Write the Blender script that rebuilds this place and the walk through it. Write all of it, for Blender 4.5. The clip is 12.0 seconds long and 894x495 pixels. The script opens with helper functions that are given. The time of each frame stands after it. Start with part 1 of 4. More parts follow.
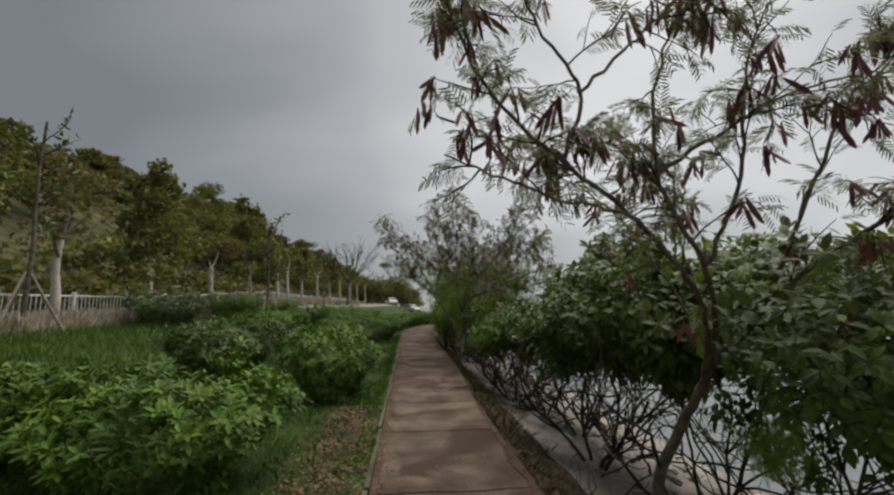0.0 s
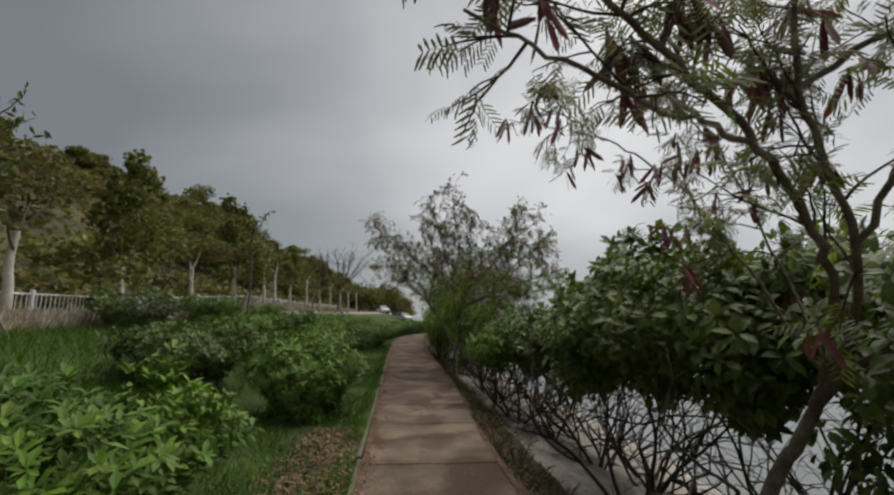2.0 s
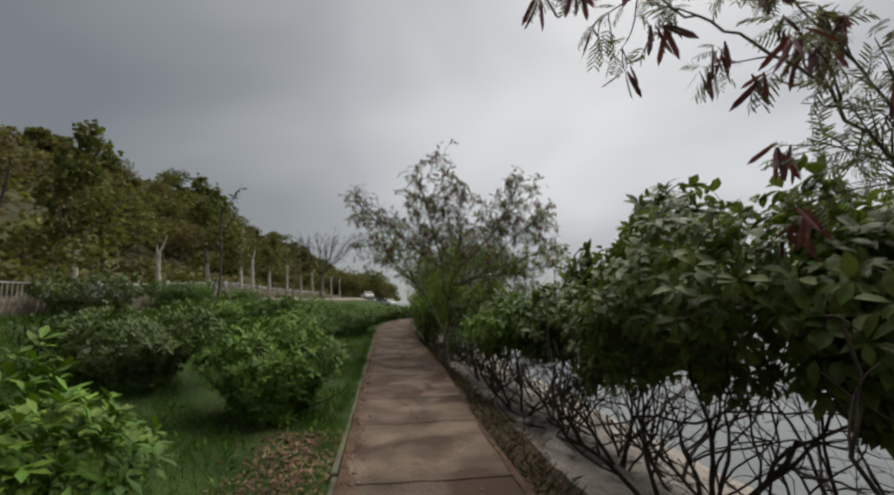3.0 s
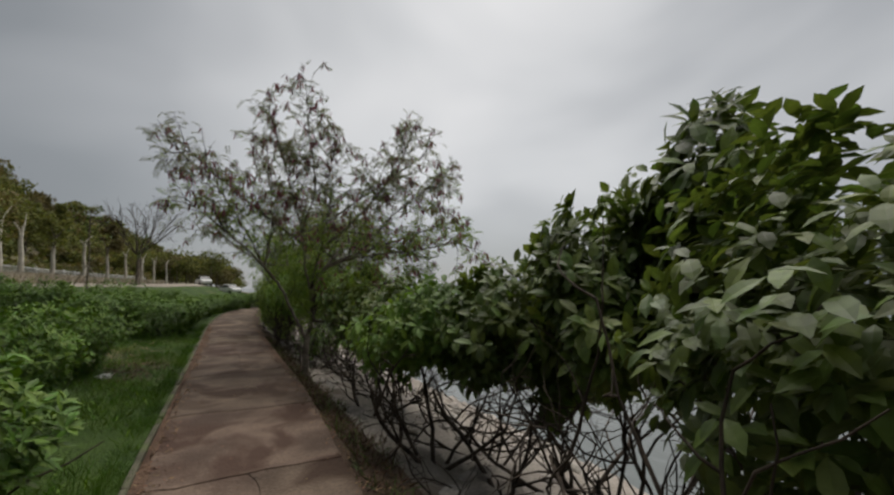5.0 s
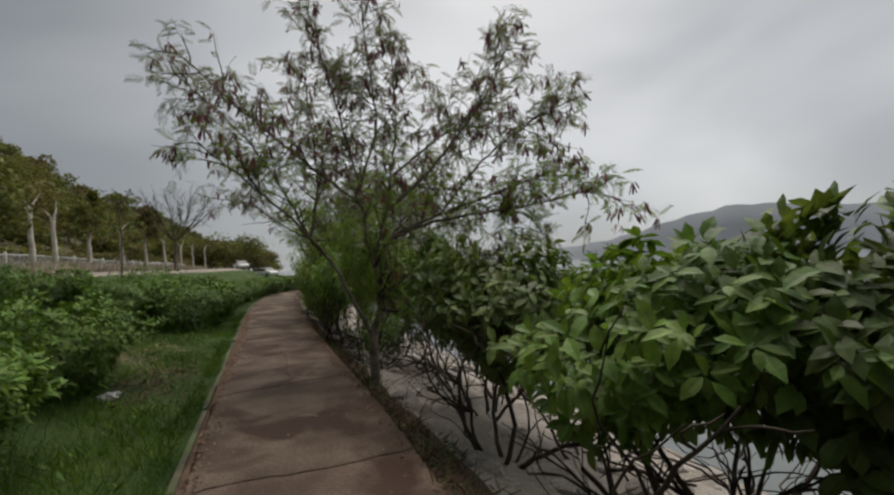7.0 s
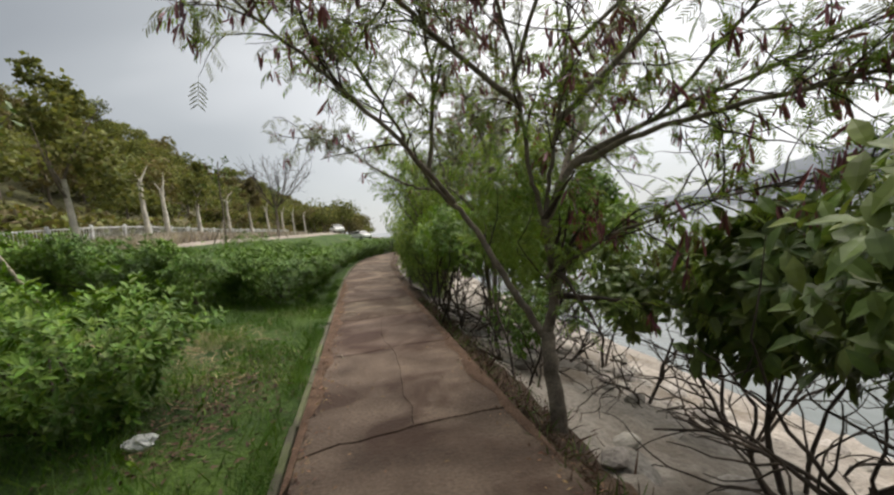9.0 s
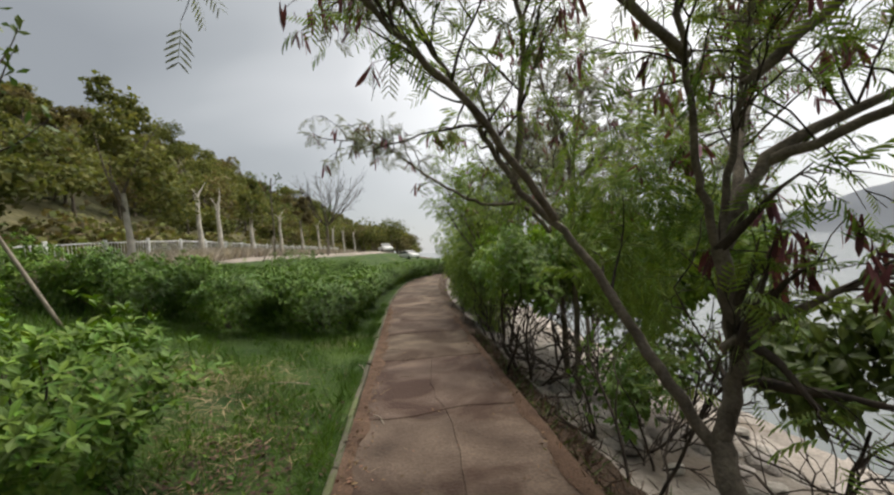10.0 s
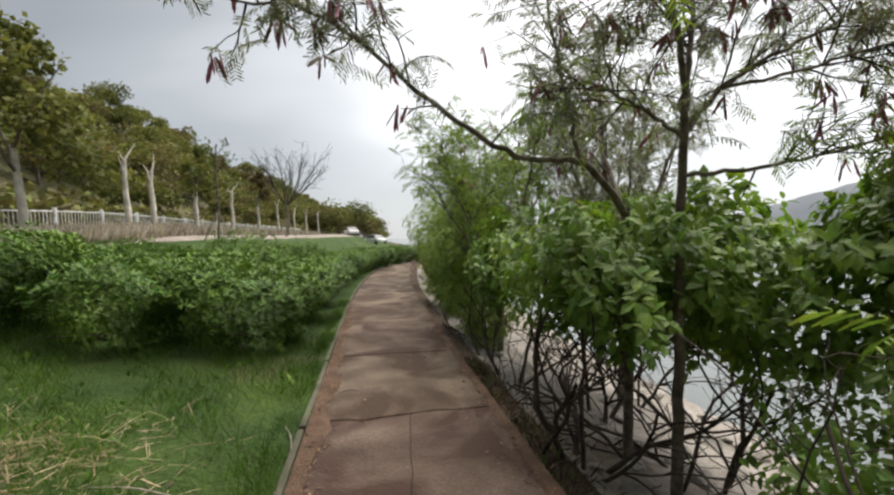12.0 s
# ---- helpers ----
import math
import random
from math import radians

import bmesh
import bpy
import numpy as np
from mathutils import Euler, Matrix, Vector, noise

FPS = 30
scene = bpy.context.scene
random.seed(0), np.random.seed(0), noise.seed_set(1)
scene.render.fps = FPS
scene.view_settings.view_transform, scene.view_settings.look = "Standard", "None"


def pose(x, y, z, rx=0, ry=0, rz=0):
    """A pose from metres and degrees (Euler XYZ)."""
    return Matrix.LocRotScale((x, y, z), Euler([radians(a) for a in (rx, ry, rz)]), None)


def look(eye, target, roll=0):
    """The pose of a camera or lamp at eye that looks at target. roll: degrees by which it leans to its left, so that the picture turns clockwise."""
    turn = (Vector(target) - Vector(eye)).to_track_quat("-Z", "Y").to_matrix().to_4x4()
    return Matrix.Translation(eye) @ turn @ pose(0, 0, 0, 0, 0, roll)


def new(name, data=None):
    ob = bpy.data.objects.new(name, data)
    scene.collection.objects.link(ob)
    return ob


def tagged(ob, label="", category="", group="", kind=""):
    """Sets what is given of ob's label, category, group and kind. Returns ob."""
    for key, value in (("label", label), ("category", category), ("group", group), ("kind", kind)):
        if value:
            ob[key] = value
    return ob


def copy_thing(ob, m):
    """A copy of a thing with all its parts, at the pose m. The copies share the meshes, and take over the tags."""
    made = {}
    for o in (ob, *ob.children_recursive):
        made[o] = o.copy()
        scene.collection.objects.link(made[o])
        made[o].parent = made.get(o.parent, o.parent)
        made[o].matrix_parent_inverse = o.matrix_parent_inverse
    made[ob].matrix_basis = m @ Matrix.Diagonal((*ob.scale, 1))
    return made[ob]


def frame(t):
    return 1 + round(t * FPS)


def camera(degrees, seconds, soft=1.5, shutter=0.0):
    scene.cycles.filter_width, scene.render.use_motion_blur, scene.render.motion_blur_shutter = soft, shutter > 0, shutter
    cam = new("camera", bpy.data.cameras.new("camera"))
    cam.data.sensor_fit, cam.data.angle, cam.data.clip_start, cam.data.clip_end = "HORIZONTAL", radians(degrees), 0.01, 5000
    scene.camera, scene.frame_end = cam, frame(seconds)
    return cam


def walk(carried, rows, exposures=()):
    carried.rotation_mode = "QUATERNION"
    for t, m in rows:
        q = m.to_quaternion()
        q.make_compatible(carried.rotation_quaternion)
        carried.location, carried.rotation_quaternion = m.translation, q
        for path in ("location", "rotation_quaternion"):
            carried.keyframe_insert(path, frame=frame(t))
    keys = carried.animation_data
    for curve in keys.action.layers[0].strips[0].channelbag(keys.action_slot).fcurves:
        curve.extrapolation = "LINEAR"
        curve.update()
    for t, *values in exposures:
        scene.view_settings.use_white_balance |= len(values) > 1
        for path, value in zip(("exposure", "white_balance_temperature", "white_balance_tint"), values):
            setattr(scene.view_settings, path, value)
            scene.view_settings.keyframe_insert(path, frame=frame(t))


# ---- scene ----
cam = camera(92.0, 12.0, soft=2.4)

PATH = [
    (0, (-0.527, 1.350, 1.607), (-0.345, 3.323, 1.880), -0.4),
    (0.5, (-0.512, 1.459, 1.590), (-0.336, 3.437, 1.832), 0.1),
    (1, (-0.549, 1.691, 1.574), (-0.272, 3.652, 1.853), 0.3),
    (1.5, (-0.568, 2.017, 1.559), (-0.170, 3.957, 1.840), -0.2),
    (2, (-0.496, 2.448, 1.524), (-0.285, 4.411, 1.841), 0.7),
    (2.5, (-0.476, 2.965, 1.480), (-0.260, 4.937, 1.736), -0.1),
    (3, (-0.493, 3.580, 1.438), (-0.207, 5.543, 1.689), -0.2),
    (3.5, (-0.444, 4.176, 1.398), (0.011, 6.107, 1.655), -0.1),
    (5.3, (-0.199, 6.847, 1.500), (0.749, 8.602, 1.648), 0.4),
    (5.5, (-0.171, 7.126, 1.484), (0.764, 8.890, 1.601), 1.8),
    (6, (-0.248, 7.740, 1.534), (0.649, 9.523, 1.654), -0.7),
    (6.2, (-0.199, 7.940, 1.496), (0.750, 9.698, 1.588), -0.5),
    (6.5, (-0.181, 8.389, 1.529), (0.816, 10.119, 1.637), -1.3),
    (7, (-0.261, 9.061, 1.470), (0.524, 10.899, 1.546), -2.5),
    (7.2, (-0.279, 9.355, 1.510), (0.467, 11.210, 1.484), -2.3),
    (8.8, (-0.194, 11.640, 1.438), (0.344, 13.563, 1.327), -4.6),
    (9, (-0.260, 11.951, 1.473), (0.138, 13.909, 1.380), -4.8),
    (9.5, (-0.304, 12.672, 1.493), (0.032, 14.642, 1.404), -3.5),
    (9.6, (-0.332, 12.800, 1.499), (0.017, 14.769, 1.484), -3.1),
    (10, (-0.276, 13.265, 1.536), (-0.083, 15.256, 1.555), -3.3),
    (10.5, (-0.319, 13.911, 1.501), (-0.120, 15.897, 1.368), -3.6),
    (11, (-0.268, 14.573, 1.486), (-0.000, 16.554, 1.416), -0.7),
    (11.2, (-0.252, 14.741, 1.504), (-0.077, 16.730, 1.398), -1.1),
    (11.5, (-0.286, 15.109, 1.528), (-0.047, 17.092, 1.417), -0.6),
    (12, (-0.274, 15.789, 1.571), (0.066, 17.759, 1.522), -1),
]
walk(cam, [(t, look(eye, target, roll)) for t, eye, target, roll in PATH],
     exposures=[(0, -0.05, 6750, 10), (3.6, -0.05, 6750, 10), (5.3, -0.08, 6750, 10), (7.2, 0.02, 6750, 10), (8.8, 0.86, 6850, 10), (9.5, 0.74, 6850, 10), (10.4, 0.72, 6850, 10), (11.0, 0.94, 6800, 10), (12.0, 0.92, 6750, 10)])

# ---- world and sun: an overcast sky, brighter over the water ----
SUN_AZ, SUN_EL = radians(50), radians(66)
SUN_DIR = Vector((math.sin(SUN_AZ) * math.cos(SUN_EL), math.cos(SUN_AZ) * math.cos(SUN_EL), math.sin(SUN_EL)))


def build_world():
    world = bpy.data.worlds.new("overcast_sky")
    scene.world = world
    world.use_nodes = True
    nt = world.node_tree
    N, L = nt.nodes, nt.links
    bg = N["Background"]
    sky = N.new("ShaderNodeTexSky")
    sky.sky_type, sky.sun_disc = "NISHITA", False
    sky.sun_elevation, sky.sun_rotation = SUN_EL, SUN_AZ
    sky_dim = N.new("ShaderNodeVectorMath")
    sky_dim.operation = "SCALE"
    sky_dim.inputs["Scale"].default_value = 0.10
    L.new(sky.outputs[0], sky_dim.inputs[0])
    co = N.new("ShaderNodeTexCoord")
    mp = N.new("ShaderNodeMapping")
    mp.inputs["Scale"].default_value = (1.0, 1.0, 1.5)
    L.new(co.outputs["Generated"], mp.inputs[0])
    big = N.new("ShaderNodeTexNoise")
    big.inputs["Scale"].default_value, big.inputs["Detail"].default_value, big.inputs["Roughness"].default_value = 1.35, 3.5, 0.45
    big.inputs["Distortion"].default_value = 0.5
    L.new(mp.outputs[0], big.inputs["Vector"])
    glow = N.new("ShaderNodeVectorMath")
    glow.operation = "DOT_PRODUCT"
    nrm = N.new("ShaderNodeVectorMath")
    nrm.operation = "NORMALIZE"
    L.new(co.outputs["Generated"], nrm.inputs[0])
    L.new(nrm.outputs[0], glow.inputs[0])
    glow.inputs[1].default_value = Vector((0.58, 0.58, 0.57))
    add = N.new("ShaderNodeMath")
    add.operation = "MULTIPLY_ADD"
    L.new(big.outputs["Fac"], add.inputs[0])
    add.inputs[1].default_value = 0.85
    half = N.new("ShaderNodeMath")
    half.operation = "MULTIPLY_ADD"
    L.new(glow.outputs["Value"], half.inputs[0])
    half.inputs[1].default_value, half.inputs[2].default_value = 0.95, -0.64
    L.new(half.outputs[0], add.inputs[2])
    ramp = N.new("ShaderNodeValToRGB")
    el = ramp.color_ramp.elements
    el[0].position, el[0].color = 0.08, (0.20, 0.217, 0.235, 1)
    el[1].position, el[1].color = 0.95, (0.92, 0.93, 0.95, 1)
    for p, c in ((0.32, (0.285, 0.305, 0.325, 1)), (0.55, (0.45, 0.47, 0.495, 1)), (0.72, (0.68, 0.70, 0.725, 1))):
        e = el.new(p)
        e.color = c
    L.new(add.outputs[0], ramp.inputs[0])
    mix = N.new("ShaderNodeMix")
    mix.data_type = "RGBA"
    mix.inputs["Factor"].default_value = 0.9
    L.new(sky_dim.outputs[0], mix.inputs[6])
    L.new(ramp.outputs[0], mix.inputs[7])
    L.new(mix.outputs[2], bg.inputs["Color"])
    bg.inputs["Strength"].default_value = 1.0


build_world()
sun = bpy.data.lights.new("sun", "SUN")
sun.energy, sun.angle, sun.color = 3.0, radians(65), (1.0, 0.97, 0.93)
sun_ob = new("sun", sun)
sun_ob.matrix_world = look(SUN_DIR * 60, (0, 0, 0))


# ---- materials ----
def surface(name, dark, light, scale=3.0, fine=40.0, rough=0.9, bump=0.3, bump_scale=30.0, spread=0.0, stain=None, stain_scale=0.8,
            stain_at=(0.5, 0.62), leaf=0.0, per="", detail=6.0, bump_dist=0.02, metal=0.0):
    """Two scales of mottling in world space, optional stains, per-piece or per-leaf variation, translucency for leaves."""
    m = bpy.data.materials.new(name)
    m.use_nodes = True
    nt = m.node_tree
    N, L = nt.nodes, nt.links
    p = N["Principled BSDF"]
    geo = N.new("ShaderNodeNewGeometry")

    def noise_at(sc, det, dist=0.0):
        n = N.new("ShaderNodeTexNoise")
        n.inputs["Scale"].default_value, n.inputs["Detail"].default_value, n.inputs["Distortion"].default_value = sc, det, dist
        L.new(geo.outputs["Position"], n.inputs["Vector"])
        return n

    def mixed(fac, a, b, kind="MIX"):
        x = N.new("ShaderNodeMix")
        x.data_type, x.blend_type = "RGBA", kind
        for socket, v in ((x.inputs["Factor"], fac), (x.inputs[6], a), (x.inputs[7], b)):
            if isinstance(v, (int, float)):
                socket.default_value = v
            elif isinstance(v, tuple):
                socket.default_value = (*v, 1)
            else:
                L.new(v, socket)
        return x.outputs[2]

    coarse, grain = noise_at(scale, detail), noise_at(fine, 4.0)
    ramp = N.new("ShaderNodeValToRGB")
    ramp.color_ramp.elements[0].position, ramp.color_ramp.elements[1].position = 0.32, 0.68
    ramp.color_ramp.elements[0].color, ramp.color_ramp.elements[1].color = (*dark, 1), (*light, 1)
    L.new(coarse.outputs["Fac"], ramp.inputs[0])
    g = N.new("ShaderNodeMapRange")
    g.inputs["From Min"].default_value, g.inputs["From Max"].default_value = 0.3, 0.7
    g.inputs["To Min"].default_value, g.inputs["To Max"].default_value = 0.72, 1.2
    L.new(grain.outputs["Fac"], g.inputs["Value"])
    gray = N.new("ShaderNodeCombineColor")
    for k in range(3):
        L.new(g.outputs[0], gray.inputs[k])
    col = mixed(1.0, ramp.outputs[0], gray.outputs[0], "MULTIPLY")
    if stain:
        sn = noise_at(stain_scale, 7.0, 0.6)
        sr = N.new("ShaderNodeMapRange")
        sr.inputs["From Min"].default_value, sr.inputs["From Max"].default_value = stain_at
        L.new(sn.outputs["Fac"], sr.inputs["Value"])
        col = mixed(sr.outputs[0], col, stain)
    if per:
        info = N.new("ShaderNodeObjectInfo") if per == "object" else geo
        rnd = info.outputs["Random" if per == "object" else "Random Per Island"]
        hsv = N.new("ShaderNodeHueSaturation")
        r1 = N.new("ShaderNodeMapRange")
        r1.inputs["To Min"].default_value, r1.inputs["To Max"].default_value = 1 - spread, 1 + spread
        L.new(rnd, r1.inputs["Value"])
        L.new(r1.outputs[0], hsv.inputs["Value"])
        r2 = N.new("ShaderNodeMapRange")
        r2.inputs["To Min"].default_value, r2.inputs["To Max"].default_value = 0.5 - spread * 0.06, 0.5 + spread * 0.05
        mul = N.new("ShaderNodeMath")
        mul.operation = "FRACT"
        m7 = N.new("ShaderNodeMath")
        m7.operation, m7.inputs[1].default_value = "MULTIPLY", 7.31
        L.new(rnd, m7.inputs[0])
        L.new(m7.outputs[0], mul.inputs[0])
        L.new(mul.outputs[0], r2.inputs["Value"])
        L.new(r2.outputs[0], hsv.inputs["Hue"])
        L.new(col, hsv.inputs["Color"])
        col = hsv.outputs[0]
    L.new(col, p.inputs["Base Color"])
    p.inputs["Roughness"].default_value, p.inputs["Metallic"].default_value = rough, metal
    p.inputs["Specular IOR Level"].default_value = 0.42 if leaf else 0.4
    if bump:
        bn = noise_at(bump_scale, 5.0)
        b = N.new("ShaderNodeBump")
        b.inputs["Strength"].default_value, b.inputs["Distance"].default_value = bump, bump_dist
        L.new(bn.outputs["Fac"], b.inputs["Height"])
        L.new(b.outputs[0], p.inputs["Normal"])
    if leaf:
        tr = N.new("ShaderNodeBsdfTranslucent")
        warm = mixed(1.0, col, (1.0, 1.0, 0.55), "MULTIPLY")
        L.new(warm, tr.inputs["Color"])
        sh = N.new("ShaderNodeMixShader")
        sh.inputs[0].default_value = leaf
        L.new(p.outputs[0], sh.inputs[1])
        L.new(tr.outputs[0], sh.inputs[2])
        L.new(sh.outputs[0], N["Material Output"].inputs["Surface"])
    return m


M = {
    "concrete": surface("worn_concrete", (0.070, 0.046, 0.032), (0.190, 0.137, 0.100), 1.6, 38, 0.92, 0.8, 34, 0.14, (0.060, 0.034, 0.022), 1.15, (0.49, 0.60), per="object", bump_dist=0.02),
    "kerb": surface("weathered_kerb_stone", (0.062, 0.060, 0.036), (0.140, 0.130, 0.088), 4, 70, 0.95, 0.5, 50, 0.15, (0.10, 0.12, 0.05), 1.5, (0.5, 0.62), per="object"),
    "lawn": surface("lawn", (0.02, 0.048, 0.006), (0.058, 0.1, 0.013), 0.9, 14, 1.0, 1.0, 26, 0.0, (0.13, 0.115, 0.055), 0.32, (0.60, 0.72), bump_dist=0.06),
    "soil": surface("dark_soil", (0.055, 0.036, 0.024), (0.135, 0.090, 0.060), 2.5, 45, 1.0, 1.0, 35, bump_dist=0.04),
    "slope": surface("pale_revetment", (0.19, 0.165, 0.138), (0.38, 0.335, 0.29), 0.7, 20, 0.9, 0.9, 12, 0.0, (0.16, 0.13, 0.10), 0.6, (0.52, 0.66), bump_dist=0.05),
    "hill": surface("scrub_hillside", (0.055, 0.06, 0.024), (0.125, 0.11, 0.05), 0.10, 1.6, 1.0, 1.0, 0.9, 0.0, (0.080, 0.070, 0.036), 0.035, (0.52, 0.66), bump_dist=0.8),
    "rock": surface("pale_rock", (0.24, 0.215, 0.185), (0.47, 0.43, 0.385), 3, 30, 0.9, 0.8, 18, 0.25, per="object", bump_dist=0.03),
    "bark": surface("grey_brown_bark", (0.085, 0.068, 0.052), (0.225, 0.188, 0.145), 9, 60, 0.95, 0.8, 60, bump_dist=0.012),
    "dark_bark": surface("dark_twig_bark", (0.028, 0.021, 0.016), (0.085, 0.064, 0.048), 9, 60, 0.95, 0.5, 60, bump_dist=0.006),
    "pale_bark": surface("pale_bark", (0.42, 0.38, 0.31), (0.68, 0.63, 0.54), 3, 30, 0.9, 0.5, 30, bump_dist=0.01),
    "stake": surface("weathered_timber", (0.20, 0.165, 0.125), (0.38, 0.33, 0.26), 6, 60, 0.9, 0.4, 50, bump_dist=0.005),
    "feather": surface("feathery_leaf", (0.140, 0.155, 0.100), (0.270, 0.290, 0.195), 1.6, 25, 0.55, 0, 1, 0.35, leaf=0.30, per="island"),
    "feather_green": surface("fresh_feathery_leaf", (0.105, 0.185, 0.026), (0.255, 0.35, 0.066), 1.2, 25, 0.55, 0, 1, 0.35, leaf=0.38, per="island"),
    "pod": surface("seed_pod", (0.115, 0.034, 0.044), (0.29, 0.098, 0.112), 3, 30, 0.5, 0, 1, 0.5, leaf=0.12, per="island"),
    "fig": surface("broad_dark_leaf", (0.070, 0.108, 0.024), (0.160, 0.222, 0.054), 1.5, 20, 0.46, 0, 1, 0.38, leaf=0.32, per="island"),
    "fig_bright": surface("broad_bright_leaf", (0.072, 0.140, 0.020), (0.170, 0.275, 0.046), 1.5, 20, 0.52, 0, 1, 0.30, leaf=0.34, per="island"),
    "fig_fresh": surface("broad_fresh_leaf", (0.100, 0.190, 0.026), (0.235, 0.365, 0.065), 1.5, 20, 0.5, 0, 1, 0.30, leaf=0.36, per="island"),
    "bush": surface("fresh_shrub_leaf", (0.044, 0.106, 0.007), (0.132, 0.240, 0.018), 0.9, 14, 0.62, 0, 1, 0.36, leaf=0.16, per="island"),
    "bush_dark": surface("dark_shrub_leaf", (0.045, 0.080, 0.012), (0.105, 0.165, 0.026), 0.9, 14, 0.5, 0, 1, 0.3, leaf=0.2, per="island"),
    "grass": surface("grass_blade", (0.034, 0.086, 0.005), (0.088, 0.175, 0.010), 0.8, 10, 0.6, 0, 1, 0.4, leaf=0.3, per="island"),
    "straw": surface("dry_straw", (0.20, 0.145, 0.075), (0.42, 0.33, 0.20), 2, 20, 0.8, 0, 1, 0.4, leaf=0.15, per="island"),
    "litter": surface("dead_leaf", (0.10, 0.055, 0.030), (0.26, 0.165, 0.090), 2, 20, 0.8, 0, 1, 0.5, leaf=0.1, per="island"),
    "dead_dark": surface("rotting_stalk", (0.040, 0.024, 0.015), (0.125, 0.080, 0.048), 2, 20, 0.9, 0, 1, 0.5, leaf=0.08, per="island"),
    "plume": surface("dry_plume_grass", (0.31, 0.265, 0.235), (0.52, 0.46, 0.42), 0.6, 8, 0.9, 0, 1, 0.35, leaf=0.25, per="island"),
    "wood_a": surface("olive_foliage", (0.088, 0.104, 0.03), (0.215, 0.226, 0.074), 0.16, 2.5, 0.9, 0, 1, 0.45, leaf=0.34, per="island"),
    "wood_b": surface("rusty_foliage", (0.1, 0.088, 0.04), (0.205, 0.172, 0.082), 0.2, 2.5, 0.9, 0, 1, 0.4, leaf=0.34, per="island"),
    "white": surface("white_painted_metal", (0.60, 0.60, 0.58), (0.78, 0.78, 0.76), 2, 30, 0.5, 0.1, 40, 0.06, (0.35, 0.30, 0.24), 2.5, (0.62, 0.75), per="object"),
    "plastic": surface("crumpled_white_plastic", (0.55, 0.56, 0.56), (0.80, 0.80, 0.79), 8, 40, 0.35, 0.4, 30, leaf=0.25),
    "dry_ground": surface("dry_stubble", (0.20, 0.17, 0.14), (0.36, 0.31, 0.265), 1.2, 18, 1.0, 0.9, 20, bump_dist=0.05),
    "car_glass": surface("dark_window", (0.015, 0.017, 0.02), (0.03, 0.033, 0.036), 3, 30, 0.08, 0, 1),
    "tyre": surface("rubber", (0.015, 0.015, 0.015), (0.035, 0.034, 0.033), 6, 60, 0.85, 0.3, 60),
    "red_soil": surface("reddish_soil", (0.075, 0.042, 0.026), (0.155, 0.095, 0.062), 4, 60, 1.0, 1.0, 60, bump_dist=0.02),
    # Distance haze is painted into the mountain's base colour, hence the pale blue-grey.
    "mountain": surface("hazed_far_mountain", (0.165, 0.182, 0.205), (0.190, 0.208, 0.230), 0.006, 0.0025, 1.0, 0),
}


def water_material():
    m = bpy.data.materials.new("sea_water")
    m.use_nodes = True
    N, L = m.node_tree.nodes, m.node_tree.links
    p = N["Principled BSDF"]
    p.inputs["Base Color"].default_value = (0.12, 0.135, 0.13, 1)
    p.inputs["Roughness"].default_value = 0.12
    geo = N.new("ShaderNodeNewGeometry")
    mp = N.new("ShaderNodeMapping")
    mp.inputs["Scale"].default_value = (1.0, 0.45, 1.0)
    L.new(geo.outputs["Position"], mp.inputs[0])
    n = N.new("ShaderNodeTexNoise")
    n.inputs["Scale"].default_value, n.inputs["Detail"].default_value = 2.2, 6
    L.new(mp.outputs[0], n.inputs["Vector"])
    b = N.new("ShaderNodeBump")
    b.inputs["Strength"].default_value, b.inputs["Distance"].default_value = 0.5, 0.10
    L.new(n.outputs["Fac"], b.inputs["Height"])
    L.new(b.outputs[0], p.inputs["Normal"])
    return m


M["water"] = water_material()


# ---- mesh helpers ----
def quads(name, V, F, mat, smooth=False, index=None):
    me = bpy.data.meshes.new(name)
    V, F = np.asarray(V, np.float32).reshape(-1, 3), np.asarray(F, np.int32).reshape(-1, 4)
    me.vertices.add(len(V))
    me.vertices.foreach_set("co", V.ravel())
    me.loops.add(F.size)
    me.loops.foreach_set("vertex_index", F.ravel())
    me.polygons.add(len(F))
    me.polygons.foreach_set("loop_start", np.arange(0, F.size, 4, dtype=np.int32))
    for one in mat if isinstance(mat, list) else [mat]:
        me.materials.append(one)
    if index is not None:
        me.polygons.foreach_set("material_index", np.asarray(index, np.int32))
    me.polygons.foreach_set("use_smooth", np.full(len(F), smooth))
    me.update(calc_edges=True)
    return me


def thing(name, at, label, category, group="", kind=""):
    ob = new(name)
    ob.matrix_basis = Matrix.Translation(at)
    return tagged(ob, label, category, group, kind)


def part(name, me, parent, label="", kind=""):
    ob = new(name, me)
    ob.parent = parent
    return tagged(ob, label, kind=kind)


def bm_mesh(name, bm, mat, smooth=False):
    me = bpy.data.meshes.new(name)
    bm.to_mesh(me)
    bm.free()
    me.materials.append(mat)
    for f in me.polygons:
        f.use_smooth = smooth
    return me


